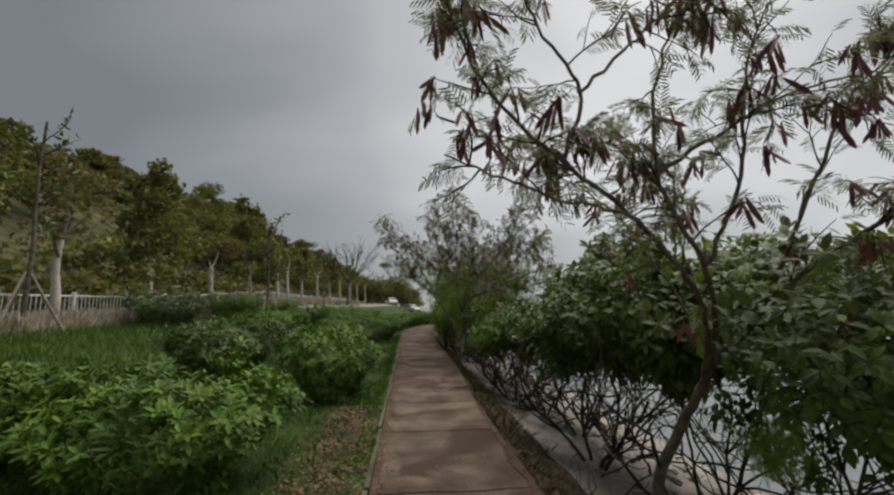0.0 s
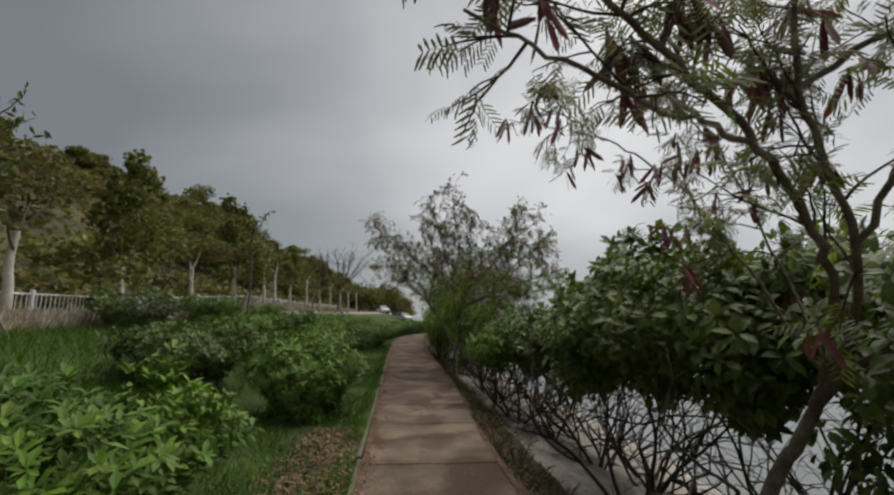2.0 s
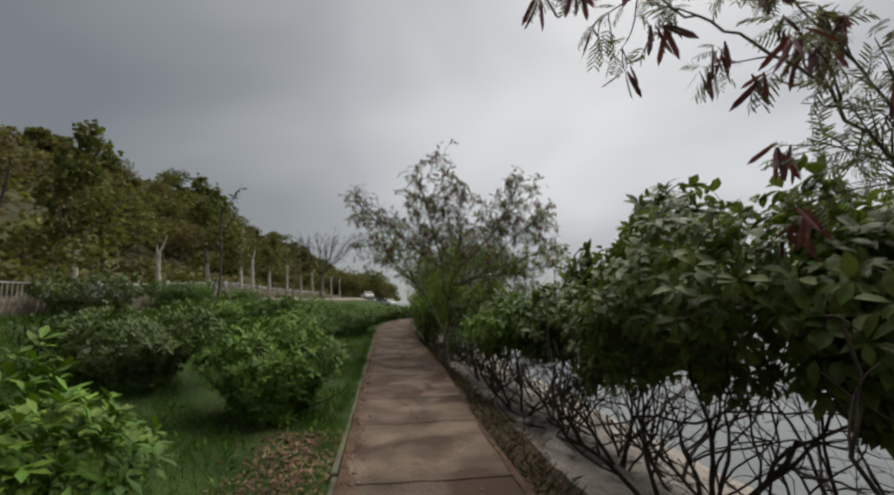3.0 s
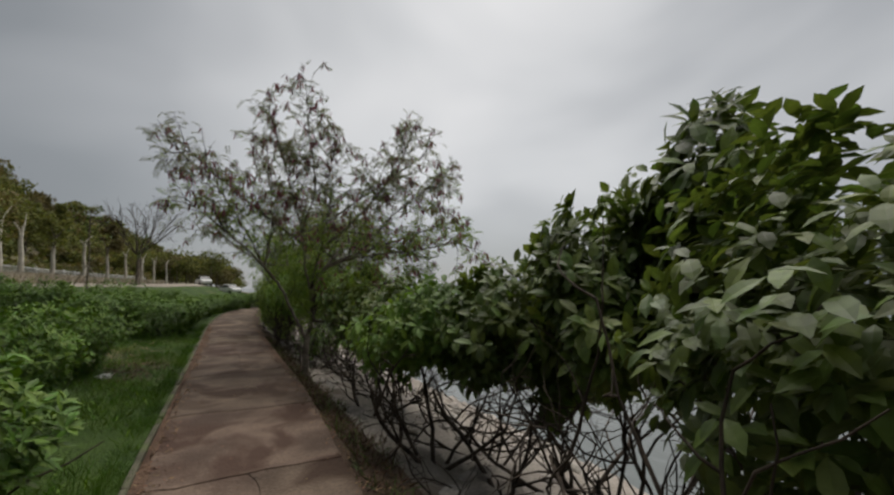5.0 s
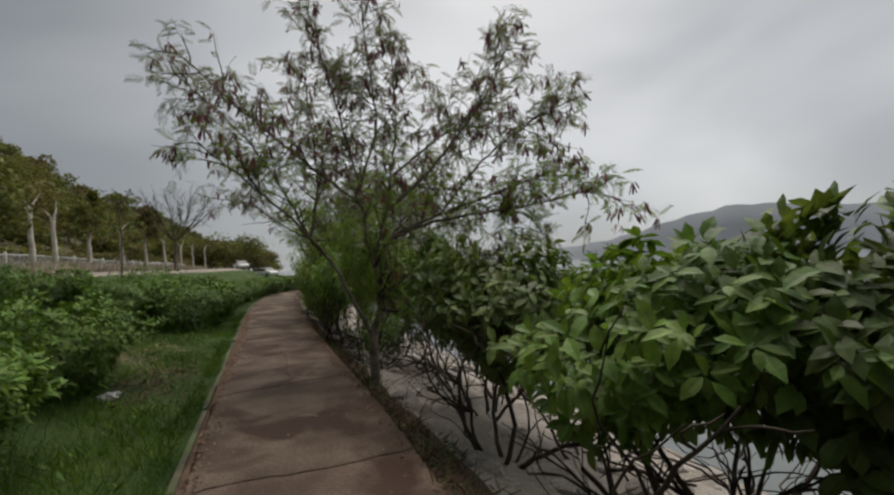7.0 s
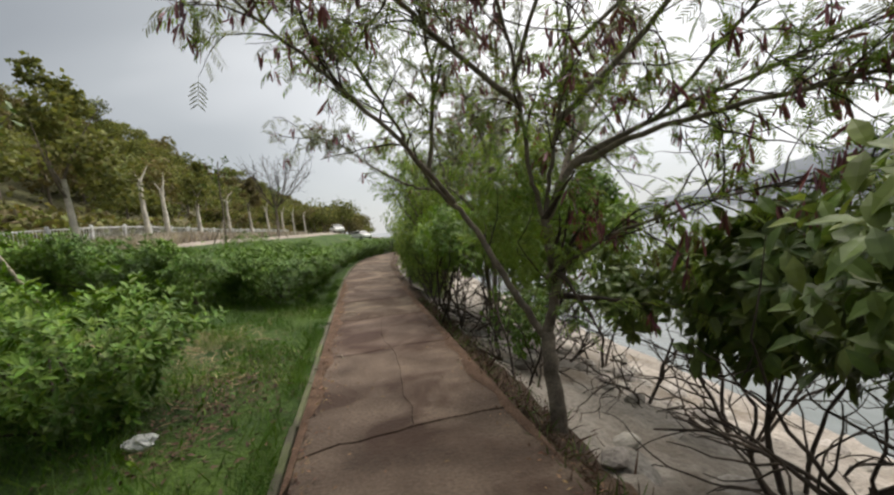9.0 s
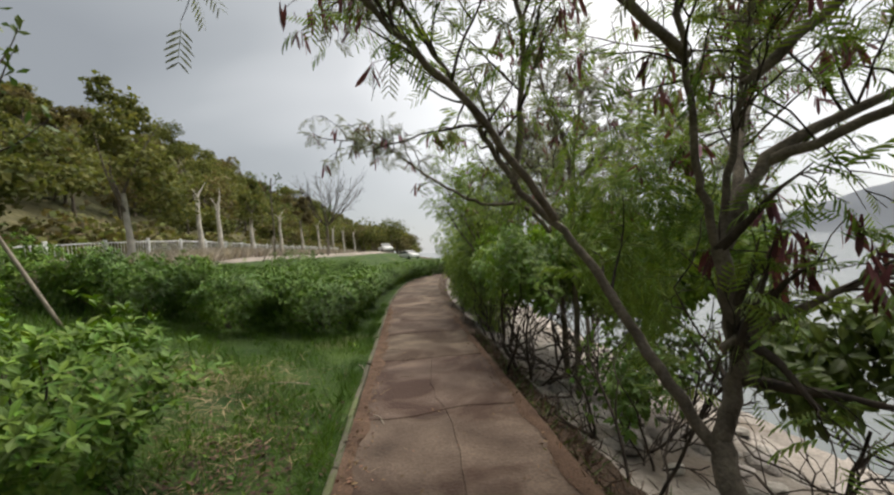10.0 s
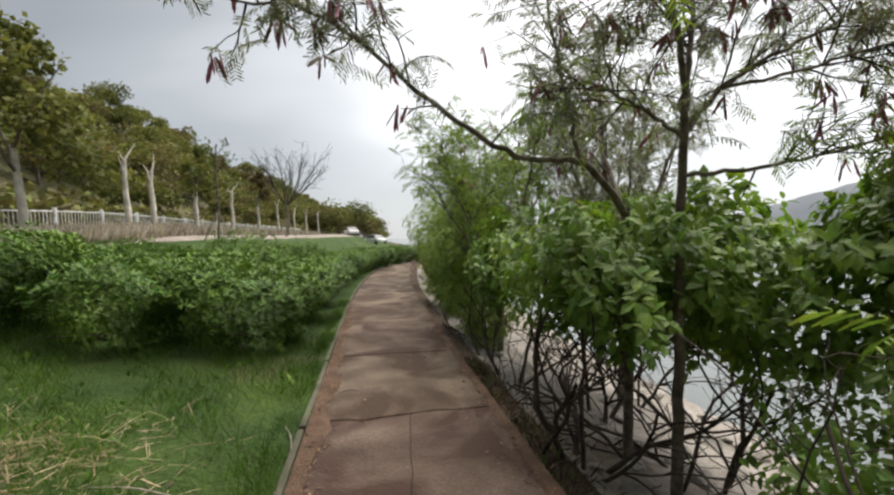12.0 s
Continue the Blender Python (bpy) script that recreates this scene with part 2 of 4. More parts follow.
class Tubes:
    """Gathers tapered tubes into one mesh."""

    def __init__(self):
        self.V, self.F, self.n = [], [], 0

    def add(self, pts, r0, r1, sides=6):
        P = np.asarray(pts, float)
        T = np.gradient(P, axis=0)
        T /= np.linalg.norm(T, axis=1)[:, None] + 1e-9
        ref = np.array([0.31, 0.17, 0.93]) if abs(T[0][2]) < 0.8 else np.array([0.95, 0.2, 0.1])
        A = np.cross(T, ref)
        A /= np.linalg.norm(A, axis=1)[:, None] + 1e-9
        B = np.cross(T, A)
        R = np.linspace(r0, r1, len(P))[:, None, None]
        ang = np.linspace(0, 2 * np.pi, sides, endpoint=False)
        ring = A[:, None, :] * np.cos(ang)[None, :, None] + B[:, None, :] * np.sin(ang)[None, :, None]
        V = P[:, None, :] + R * ring
        k = len(P)
        i, j = np.meshgrid(np.arange(k - 1), np.arange(sides), indexing="ij")
        a, b = i * sides + j, i * sides + (j + 1) % sides
        F = np.stack([a, b, b + sides, a + sides], -1).reshape(-1, 4) + self.n
        self.V.append(V.reshape(-1, 3))
        self.F.append(F)
        self.n += k * sides

    def mesh(self, name, mat):
        return quads(name, np.concatenate(self.V), np.concatenate(self.F), mat, True)


def spline(pts, per=5, wob=0.0, rng=None):
    P = np.asarray(pts, float)
    Q = np.vstack([2 * P[0] - P[1], P, 2 * P[-1] - P[-2]])
    out = []
    for i in range(1, len(Q) - 2):
        for t in np.linspace(0, 1, per, endpoint=False):
            a, b, c, d = Q[i - 1], Q[i], Q[i + 1], Q[i + 2]
            out.append(0.5 * (2 * b + (c - a) * t + (2 * a - 5 * b + 4 * c - d) * t * t + (3 * b - a - 3 * c + d) * t ** 3))
    out.append(P[-1])
    out = np.array(out)
    if wob:
        out[1:] += rng.normal(0, wob, out[1:].shape)
    return out


def unit(v):
    return v / (np.linalg.norm(v, axis=-1, keepdims=True) + 1e-9)


def shoot(p, d, length, rng, droop=0.3, n=6, wob=0.12):
    """A bending twig that starts at p towards d and sags."""
    pts, d = [np.array(p, float)], unit(np.asarray(d, float))
    for k in range(n):
        d = unit(d + rng.normal(0, wob, 3) + np.array([0, 0, -droop / n]))
        pts.append(pts[-1] + d * length / n)
    return np.array(pts)


# Leaf shapes lie along +y, one long, with the upper side towards +z.
def leaf_shape(width, droop=0.12, rows=(0.0, 0.3, 0.65, 1.0), prof=(0.06, 0.9, 1.0, 0.02)):
    V, F = [], []
    for y, w in zip(rows, prof):
        z = -droop * y * y
        V += [(-w * width, y, z + 0.07 * w * width * 3), (0, y, z), (w * width, y, z + 0.07 * w * width * 3)]
    for k in range(len(rows) - 1):
        a = 3 * k
        F += [(a, a + 1, a + 4, a + 3), (a + 1, a + 2, a + 5, a + 4)]
    return np.array(V), np.array(F)


def feather_shape(pairs=6, pin=0.46, wide=0.034, droop=0.5):
    V, F = [], []

    def blade(p, d, n, length, w):
        s = np.cross(d, n)
        k = len(V)
        tip = p + d * length - np.array([0, 0, 0.18 * length])
        mid = p + d * length * 0.5
        V.extend([p - s * w * 0.3, p + s * w * 0.3, mid + s * w, mid - s * w, tip + s * w * 0.45, tip - s * w * 0.45])
        F.extend([(k, k + 1, k + 2, k + 3), (k + 3, k + 2, k + 4, k + 5)])

    up = np.array([0, 0, 1.0])
    for i in range(pairs):
        y = 0.22 + 0.75 * i / (pairs - 1)
        p = np.array([0, y, -droop * y * y])
        for side in (-1, 1):
            d = unit(np.array([side * 0.85, 0.55, -0.45 - 0.25 * (i % 2)]))
            blade(p, d, unit(np.array([side * 0.4, 0, 1.0])), pin * (1 - 0.35 * abs(i / (pairs - 1) - 0.4)), wide)
    blade(np.array([0, 0, 0.0]), unit(np.array([0, 1, -droop])), up, 1.0, 0.012)
    return np.array(V), np.array(F)


LEAF_BROAD = leaf_shape(0.24, 0.25)
LEAF_SMALL = leaf_shape(0.21, 0.10, (0.0, 0.6, 1.0), (0.15, 1.0, 0.12))
LEAF_FEATHER = feather_shape()
POD = leaf_shape(0.075, 0.04, (0.0, 0.35, 0.8, 1.0), (0.3, 1.0, 1.0, 0.1))
BLADE = (np.array([(-0.02, 0, 0), (0.02, 0, 0), (0.014, 0.55, -0.05), (-0.014, 0.55, -0.05), (0.002, 1, -0.22), (-0.002, 1, -0.22)]), np.array([(0, 1, 2, 3), (3, 2, 4, 5)]))
CLUMP = (np.array([(-0.5, 0.0, 0.05), (-0.1, -0.45, -0.06), (0.5, -0.05, 0.06), (0.12, 0.5, -0.05)]), np.array([(0, 1, 2, 3)]))


def scatter(name, shape, P, D, Nh, S, mat):
    """Leaves of one shape at P, lying along D, with the upper side near Nh, S long, as one mesh."""
    V0, F0 = shape
    P, D, Nh, S = np.asarray(P, float), unit(np.asarray(D, float)), np.asarray(Nh, float), np.asarray(S, float)
    n = unit(Nh - np.sum(Nh * D, -1, keepdims=True) * D)
    s = np.cross(D, n)
    V = P[:, None, :] + S[:, None, None] * (V0[None, :, 0:1] * s[:, None, :] + V0[None, :, 1:2] * D[:, None, :] + V0[None, :, 2:3] * n[:, None, :])
    F = F0[None] + (np.arange(len(P)) * len(V0))[:, None, None]
    return quads(name, V.reshape(-1, 3), F.reshape(-1, 4), mat)


def smooth01(a, b, v):
    t = np.clip((v - a) / (b - a), 0, 1)
    return t * t * (3 - 2 * t)


def bend(y):
    """How far the path swings to the right at its far end."""
    far = np.clip(np.asarray(y, float) - 25, 0, 60)
    return np.where(far < 22, 0.0045 * far ** 2, 2.178 + 0.10 * (far - 22))


# ---- the ground: bank, path bed, revetment and hillside as one sheet ----
def plateau(y):
    return 0.98 + 0.1 * smooth01(8, 20, y)


def ground_z(x, y):
    x, y = np.asarray(x, float), np.asarray(y, float)
    u = x - bend(y)
    z = -0.07 + 0 * u
    z = np.where(u < -0.9, -0.02 + plateau(y) * smooth01(1.8, 8.2, -u) + 0.85 * smooth01(18, 40, y) * smooth01(5.5, 11.0, -u) + 0.35 * smooth01(45, 90, y) * smooth01(5.5, 11.0, -u), z)
    climb = np.clip((-x - 15) / (35 - 14 * smooth01(90, 260, y)), 0, 1)
    hill = climb * (0.75 + 0.25 * climb)
    ridge = np.interp(y, [-200, 0, 50, 70, 95, 125, 180, 290, 420, 560], [23, 24.5, 25.0, 25, 24, 25, 24, 21, 14, 6])
    z = z + hill * ridge * (0.93 + 0.07 * np.sin(x * 0.11 + y * 0.063) + 0.05 * np.sin(y * 0.19))
    z = np.where(u > 0.85, -0.07 - 0.10 * smooth01(0.85, 1.25, u) - 0.33 * np.clip(u - 1.15, 0, 6.2), z)
    return z


def gz(x, y):
    return float(ground_z(x, y))


def build_ground():
    xs = np.concatenate([[-3000, -900, -400, -200, -130], np.arange(-100, -16, 3.0), np.arange(-16, -6, 0.5), np.arange(-6, -1.0, 0.2), [-0.95, -0.9, -0.89, -0.6, 0, 0.5, 0.84],
                         np.arange(0.86, 7.6, 0.12), [9, 14, 40, 200, 900, 3000]])
    ys = np.concatenate([[-3000, -600, -150, -60, -30], np.arange(-20, -4, 2.0), np.arange(-4, 30, 0.25), np.arange(30, 80, 1.5), np.arange(80, 300, 6), [330, 380, 450, 540, 700, 1200, 3000]])
    Y, X = np.meshgrid(ys, xs, indexing="ij")
    Xb = X + np.where((X > -20) & (X < 10), bend(Y), 0)
    Z = ground_z(Xb, Y)
    rng = np.random.default_rng(3)
    on_slope = (X > 1.2) & (X < 7.5)
    Z = Z + np.where(on_slope, rng.normal(0, 0.025, Z.shape), 0) + np.where((X < -1.1) & (X > -14), rng.normal(0, 0.012, Z.shape), 0)
    V = np.stack([Xb, Y, Z], -1).reshape(-1, 3)
    n = len(xs)
    i, j = np.meshgrid(np.arange(len(ys) - 1), np.arange(n - 1), indexing="ij")
    a = (i * n + j).ravel()
    F = np.stack([a, a + 1, a + n + 1, a + n], -1)
    xc = (X[:-1, :-1] + X[:-1, 1:]).ravel() / 2
    idx = np.where(xc < -15, 2, np.where((xc < -9.2) & (xc > -13), 4, np.where(xc < -0.9, 0, np.where(xc < 1.25, 1, 3))))
    ob = new("ground", quads("ground", V, F, [M["lawn"], M["soil"], M["hill"], M["slope"], M["dry_ground"]], True, idx))
    tagged(ob, "grassy bank, bare soil and pale stone slope down to water", "ground", kind="structure")


build_ground()
WATER_Z = -1.62
wx = new("water", quads("water", [(4, -3000, WATER_Z), (3000, -3000, WATER_Z), (3000, 3000, WATER_Z), (4, 3000, WATER_Z)], [(0, 1, 2, 3)], M["water"]))
tagged(wx, "calm grey sea water under a cloudy sky", "water", kind="structure")


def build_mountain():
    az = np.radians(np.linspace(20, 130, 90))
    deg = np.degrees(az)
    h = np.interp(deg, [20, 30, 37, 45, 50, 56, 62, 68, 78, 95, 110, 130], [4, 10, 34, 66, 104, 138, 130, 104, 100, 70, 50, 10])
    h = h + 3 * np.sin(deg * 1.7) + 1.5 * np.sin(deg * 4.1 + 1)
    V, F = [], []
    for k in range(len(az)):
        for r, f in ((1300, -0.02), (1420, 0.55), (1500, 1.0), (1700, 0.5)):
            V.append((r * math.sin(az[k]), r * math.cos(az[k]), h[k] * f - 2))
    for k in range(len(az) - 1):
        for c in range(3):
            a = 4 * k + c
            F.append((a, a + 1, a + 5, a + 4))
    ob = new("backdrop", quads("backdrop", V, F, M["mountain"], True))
    tagged(ob, "distant mountain across the water, haze put into its blue-grey colour", "mountain", kind="structure")


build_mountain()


# ---- leafy shrubs ----
def dome_bush(at, r, h, mat, rng, label, leaf=0.085, rosettes=900, group="", category="shrub", boxy=0.0):
    """A rounded shrub leafy to the ground: rosettes of small leaves over a lumpy dome, woody stems within."""
    ob = thing("shrub", at, label, category, group)
    ph = rng.uniform(0, 6.28, 6)
    u, a = rng.uniform(-0.05, 1, rosettes), rng.uniform(0, 2 * np.pi, rosettes)
    el = np.arcsin(np.clip(u, 0, 1))
    lump = 1 + 0.10 * np.sin(3 * a + ph[0]) * np.cos(2 * el + ph[1]) + 0.09 * np.sin(5 * a + ph[2] + 3 * el) + 0.06 * np.sin(9 * a + ph[3]) + rng.normal(0, 0.045, rosettes)
    depth = np.where(rng.uniform(0, 1, rosettes) < 0.3, rng.uniform(0.55, 0.95, rosettes), 1.0)
    depth = depth * np.where((u < 0.42) & (rng.uniform(0, 1, rosettes) < 0.55), rng.uniform(0.6, 0.9, rosettes), 1.0)
    tuck = 0.54 + 0.46 * smooth01(0.0, 0.45 + 0.2 * boxy, u)
    side_pow, top_pow = 0.75 - 0.42 * boxy, 0.85 - 0.3 * boxy
    c = np.stack([r * lump * depth * tuck * np.cos(el) ** side_pow * np.cos(a), r * lump * depth * tuck * np.cos(el) ** side_pow * np.sin(a), 0.10 + (h - 0.1) * lump * depth * np.clip(np.sin(el), 0.0, 1) ** top_pow], -1)
    out = unit(np.stack([np.cos(a) * np.cos(el), np.sin(a) * np.cos(el), 0.55 + np.sin(el)], -1) + rng.normal(0, 0.25, (rosettes, 3)))
    per = 7
    side = unit(np.cross(out, rng.normal(0, 1, (rosettes, 3))))
    other = np.cross(out, side)
    P, D, N, S = [], [], [], []
    for k in range(per):
        t = 2 * np.pi * k / per + rng.uniform(-0.3, 0.3, rosettes)
        w = np.cos(t)[:, None] * side + np.sin(t)[:, None] * other
        P.append(c + out * rng.uniform(-0.03, 0.02, (rosettes, 1)))
        D.append(w + out * rng.uniform(0.1, 0.9, (rosettes, 1)))
        N.append(out * 0.45 + np.array([0, 0, 0.85]) - 0.3 * w)
        S.append(leaf * rng.uniform(0.7, 1.25, rosettes))
    part("foliage", scatter("foliage", LEAF_SMALL, np.concatenate(P), np.concatenate(D), np.concatenate(N), np.concatenate(S), mat), ob)
    tubes = Tubes()
    for k in range(14):
        b = rng.uniform(0, 6.28)
        d = (math.cos(b) * 0.8, math.sin(b) * 0.8, 0.9)
        tubes.add(shoot((0.12 * math.cos(b), 0.12 * math.sin(b), -0.05), d, h * 1.05, rng, 0.1, 6, 0.15), 0.016, 0.005, 5)
    part("brushwood", tubes.mesh("brushwood", M["dark_bark"]), ob, kind="stuff")
    return ob


def open_shrub(at, rx, ry, z0, z1, mat, rng, label, leaf=0.14, nodes=230, stems=9, shape=None, per=7, category="shrub", droop=0.5, spread=0.25, name="shrub", thick=0.022):
    """A shrub with bare crooked stems below and a leafy canopy between z0 and z1 above its foot."""
    shape = shape or LEAF_BROAD
    ob = thing(name, at, label, category)
    a, q = rng.uniform(0, 2 * np.pi, nodes), rng.uniform(0, 1, nodes) ** 0.42
    w = rng.uniform(-1, 1, nodes)
    lump = 1 + 0.14 * np.sin(3 * a + at[1]) + 0.10 * np.sin(5 * a + at[0] * 3) + 0.12 * np.sin(4 * w + 2 * a)
    flat = np.sqrt(np.clip(1 - (w * 0.92) ** 2, 0.05, 1))
    lift = 0.18 * (z1 - z0) * np.sin(2 * a + at[1] * 1.7)
    c = np.stack([rx * q * flat * lump * np.cos(a), ry * q * flat * lump * np.sin(a), (z0 + z1) / 2 + (z1 - z0) / 2 * w * q ** 0.3 + lift], -1)
    out = unit(np.stack([np.cos(a) * q / rx, np.sin(a) * q / ry, 0.45 + 0.5 * w], -1) + rng.normal(0, 0.3, (nodes, 3)))
    side = unit(np.cross(out, rng.normal(0, 1, (nodes, 3))))
    other = np.cross(out, side)
    P, D, N, S = [], [], [], []
    for k in range(per):
        t = 2 * np.pi * k / per + rng.uniform(-0.4, 0.4, nodes)
        v = np.cos(t)[:, None] * side + np.sin(t)[:, None] * other
        P.append(c + out * rng.uniform(-0.10, 0.04, (nodes, 1)) + v * 0.015)
        d = v + out * rng.uniform(0.1, 0.8, (nodes, 1))
        d[:, 2] -= rng.uniform(0, droop, nodes)
        D.append(d)
        N.append(np.array([0, 0, 1.0]) + out * 0.6 - 0.2 * v)
        S.append(leaf * rng.uniform(0.6, 1.2, nodes))
    part("foliage", scatter("foliage", shape, np.concatenate(P), np.concatenate(D), np.concatenate(N), np.concatenate(S), mat), ob)
    fine = Tubes()
    limit = 0.95 + float(bend(at[1])) - at[0]

    def clear(line):
        line[:, 0] = np.where(line[:, 0] < limit, limit + 0.4 * (limit - line[:, 0]), line[:, 0])
        return line

    for k in range(max(3, int(stems * 0.6))):
        b = 2 * np.pi * k / max(3, int(stems * 0.6)) + rng.uniform(-0.4, 0.4)
        out_d = np.array([math.cos(b) * rng.uniform(0.3, 1.1), math.sin(b) * rng.uniform(0.3, 1.1), 0.9])
        line = clear(shoot((0.07 * math.cos(b), 0.07 * math.sin(b), -0.15), out_d, (z0 + 0.15) * rng.uniform(0.75, 1.15), rng, -0.05, 8, 0.17))
        stem = Tubes()
        r = thick * rng.uniform(0.7, 1.35)
        stem.add(line, r, r * 0.55, 6)
        part("stem", stem.mesh("stem", M["dark_bark"]), ob)
        for j in range(5):
            p = line[rng.integers(3, 9)]
            d = unit(line[-1] - line[0]) + rng.normal(0, 0.55, 3) + np.array([0.35 * math.cos(b), 0.35 * math.sin(b), 0.0])
            l2 = clear(shoot(p, d, (z1 - z0 + 0.3) * rng.uniform(0.5, 0.9), rng, -0.15, 7, 0.2))
            if l2[:, 2].max() > z1:
                continue
            fine.add(l2, r * 0.5, r * 0.22, 5)
            for i in range(3):
                l3 = clear(shoot(l2[rng.integers(2, 8)], unit(l2[-1] - l2[0]) + rng.normal(0, 0.65, 3), rng.uniform(0.25, 0.6), rng, 0.0, 5, 0.22))
                fine.add(l3, r * 0.24, r * 0.10, 4)
    part("brushwood", fine.mesh("brushwood", M["dark_bark"]), ob, kind="stuff")
    return ob


# ---- trees with feathery leaves ----
def over_walk(line):
    return bool(np.any((np.abs(line[:, 0] + 0.1) < 0.9) & (line[:, 2] < 2.05)))


def feather_tree(name, at, trunk, limbs, rng, label, leaf_mat, density=1.0, pods=0.0, leaf=0.21, twig_len=(0.45, 1.0), bark="bark", start=0.25, green_low=None, category="tree", side_every=0.16, pod=(0.09, 0.17)):
    ob = thing(name, at, label, category)
    at = np.array(at)
    base = Tubes()
    base.add(spline([np.array(p) - at for p in trunk[0]], 6, 0.006, rng), trunk[1], trunk[2], 10)
    part("trunk", base.mesh("trunk", M[bark]), ob)
    twigs = Tubes()
    LP, LD, PP = [], [], []
    for pts, r0, r1 in limbs:
        line = spline([np.array(p) - at for p in pts], 7, 0.008, rng)
        limb = Tubes()
        limb.add(line, r0, r1, 8)
        part("limb", limb.mesh("limb", M[bark]), ob)
        seg = np.linalg.norm(np.diff(line, axis=0), axis=1)
        total = seg.sum()
        cum = np.concatenate([[0], np.cumsum(seg)]) / total
        count = max(3, int(total / side_every * density))
        for f in np.sort(rng.uniform(start, 1.0, count)):
            p = np.array([np.interp(f, cum, line[:, k]) for k in range(3)])
            along = unit(np.array([np.interp(min(f + 0.05, 1), cum, line[:, k]) - np.interp(max(f - 0.05, 0), cum, line[:, k]) for k in range(3)]))
            d = unit(along * 0.75 + rng.normal(0, 0.62, 3) + np.array([0, 0, 0.28]))
            length = rng.uniform(*twig_len) * (1.1 - 0.45 * f)
            t1 = shoot(p, d, length, rng, 0.25, 7, 0.13)
            if over_walk(t1 + at):
                continue
            twigs.add(t1, r1 * 0.75 + 0.003, 0.0025, 4)
            tips = [t1]
            for s in range(rng.integers(2, 5)):
                q = t1[rng.integers(2, 7)]
                t2 = shoot(q, unit(t1[-1] - t1[0]) + rng.normal(0, 0.6, 3), length * rng.uniform(0.3, 0.6), rng, 0.35, 5, 0.15)
                if over_walk(t2 + at):
                    continue
                twigs.add(t2, 0.0045, 0.002, 3)
                tips.append(t2)
            for t in tips:
                for j in range(2, len(t)):
                    if rng.uniform() < 0.66:
                        LP.append(t[j])
                        LD.append(unit(t[j] - t[j - 1]) * 0.5 + rng.normal(0, 0.65, 3) + np.array([0, 0, 0.05]))
                if pods and rng.uniform() < pods:
                    PP.append(t[-1])
    part("brushwood", twigs.mesh("brushwood", M["dark_bark"]), ob, kind="stuff")
    LP, LD = np.array(LP), np.array(LD)
    world = LP + at
    over = (np.abs(world[:, 0] + 0.1) < 0.95) & (world[:, 2] < 2.12)
    LP, LD = LP[~over], LD[~over]
    PP = [p for p in PP if not (abs(p[0] + at[0]) < 1.3 and p[2] + at[2] < 2.35)]
    S = leaf * rng.uniform(0.6, 1.25, len(LP))
    N = np.array([0, 0, 1.0]) + rng.normal(0, 0.35, LP.shape)
    if green_low is None:
        part("crown", scatter("crown", LEAF_FEATHER, LP, LD, N, S, leaf_mat), ob)
    else:
        zc, spread, green = green_low
        mask = LP[:, 2] + at[2] + rng.normal(0, spread, len(LP)) < zc
        part("crown", scatter("crown", LEAF_FEATHER, LP[~mask], LD[~mask], N[~mask], S[~mask], leaf_mat), ob)
        part("lower_crown", scatter("lower_crown", LEAF_FEATHER, LP[mask], LD[mask], N[mask], S[mask], green), ob, "fresh green feathery leaves")
    if PP:
        P, D = [], []
        for p in PP:
            for k in range(rng.integers(4, 9)):
                P.append(p + rng.normal(0, 0.02, 3))
                D.append(np.array([0, 0, -1.0]) + rng.normal(0, 0.36, 3))
        P, D = np.array(P), np.array(D)
        part("pod_growth", scatter("pod_growth", POD, P, D, rng.normal(0, 1, P.shape), rng.uniform(*pod, len(P)), M["pod"]), ob, "dark reddish-brown hanging seed pods", "stuff")
    return ob


def drawn_to(c, k, pts):
    return [tuple(c[i] + k * (p[i] - c[i]) for i in range(3)) for p in pts]


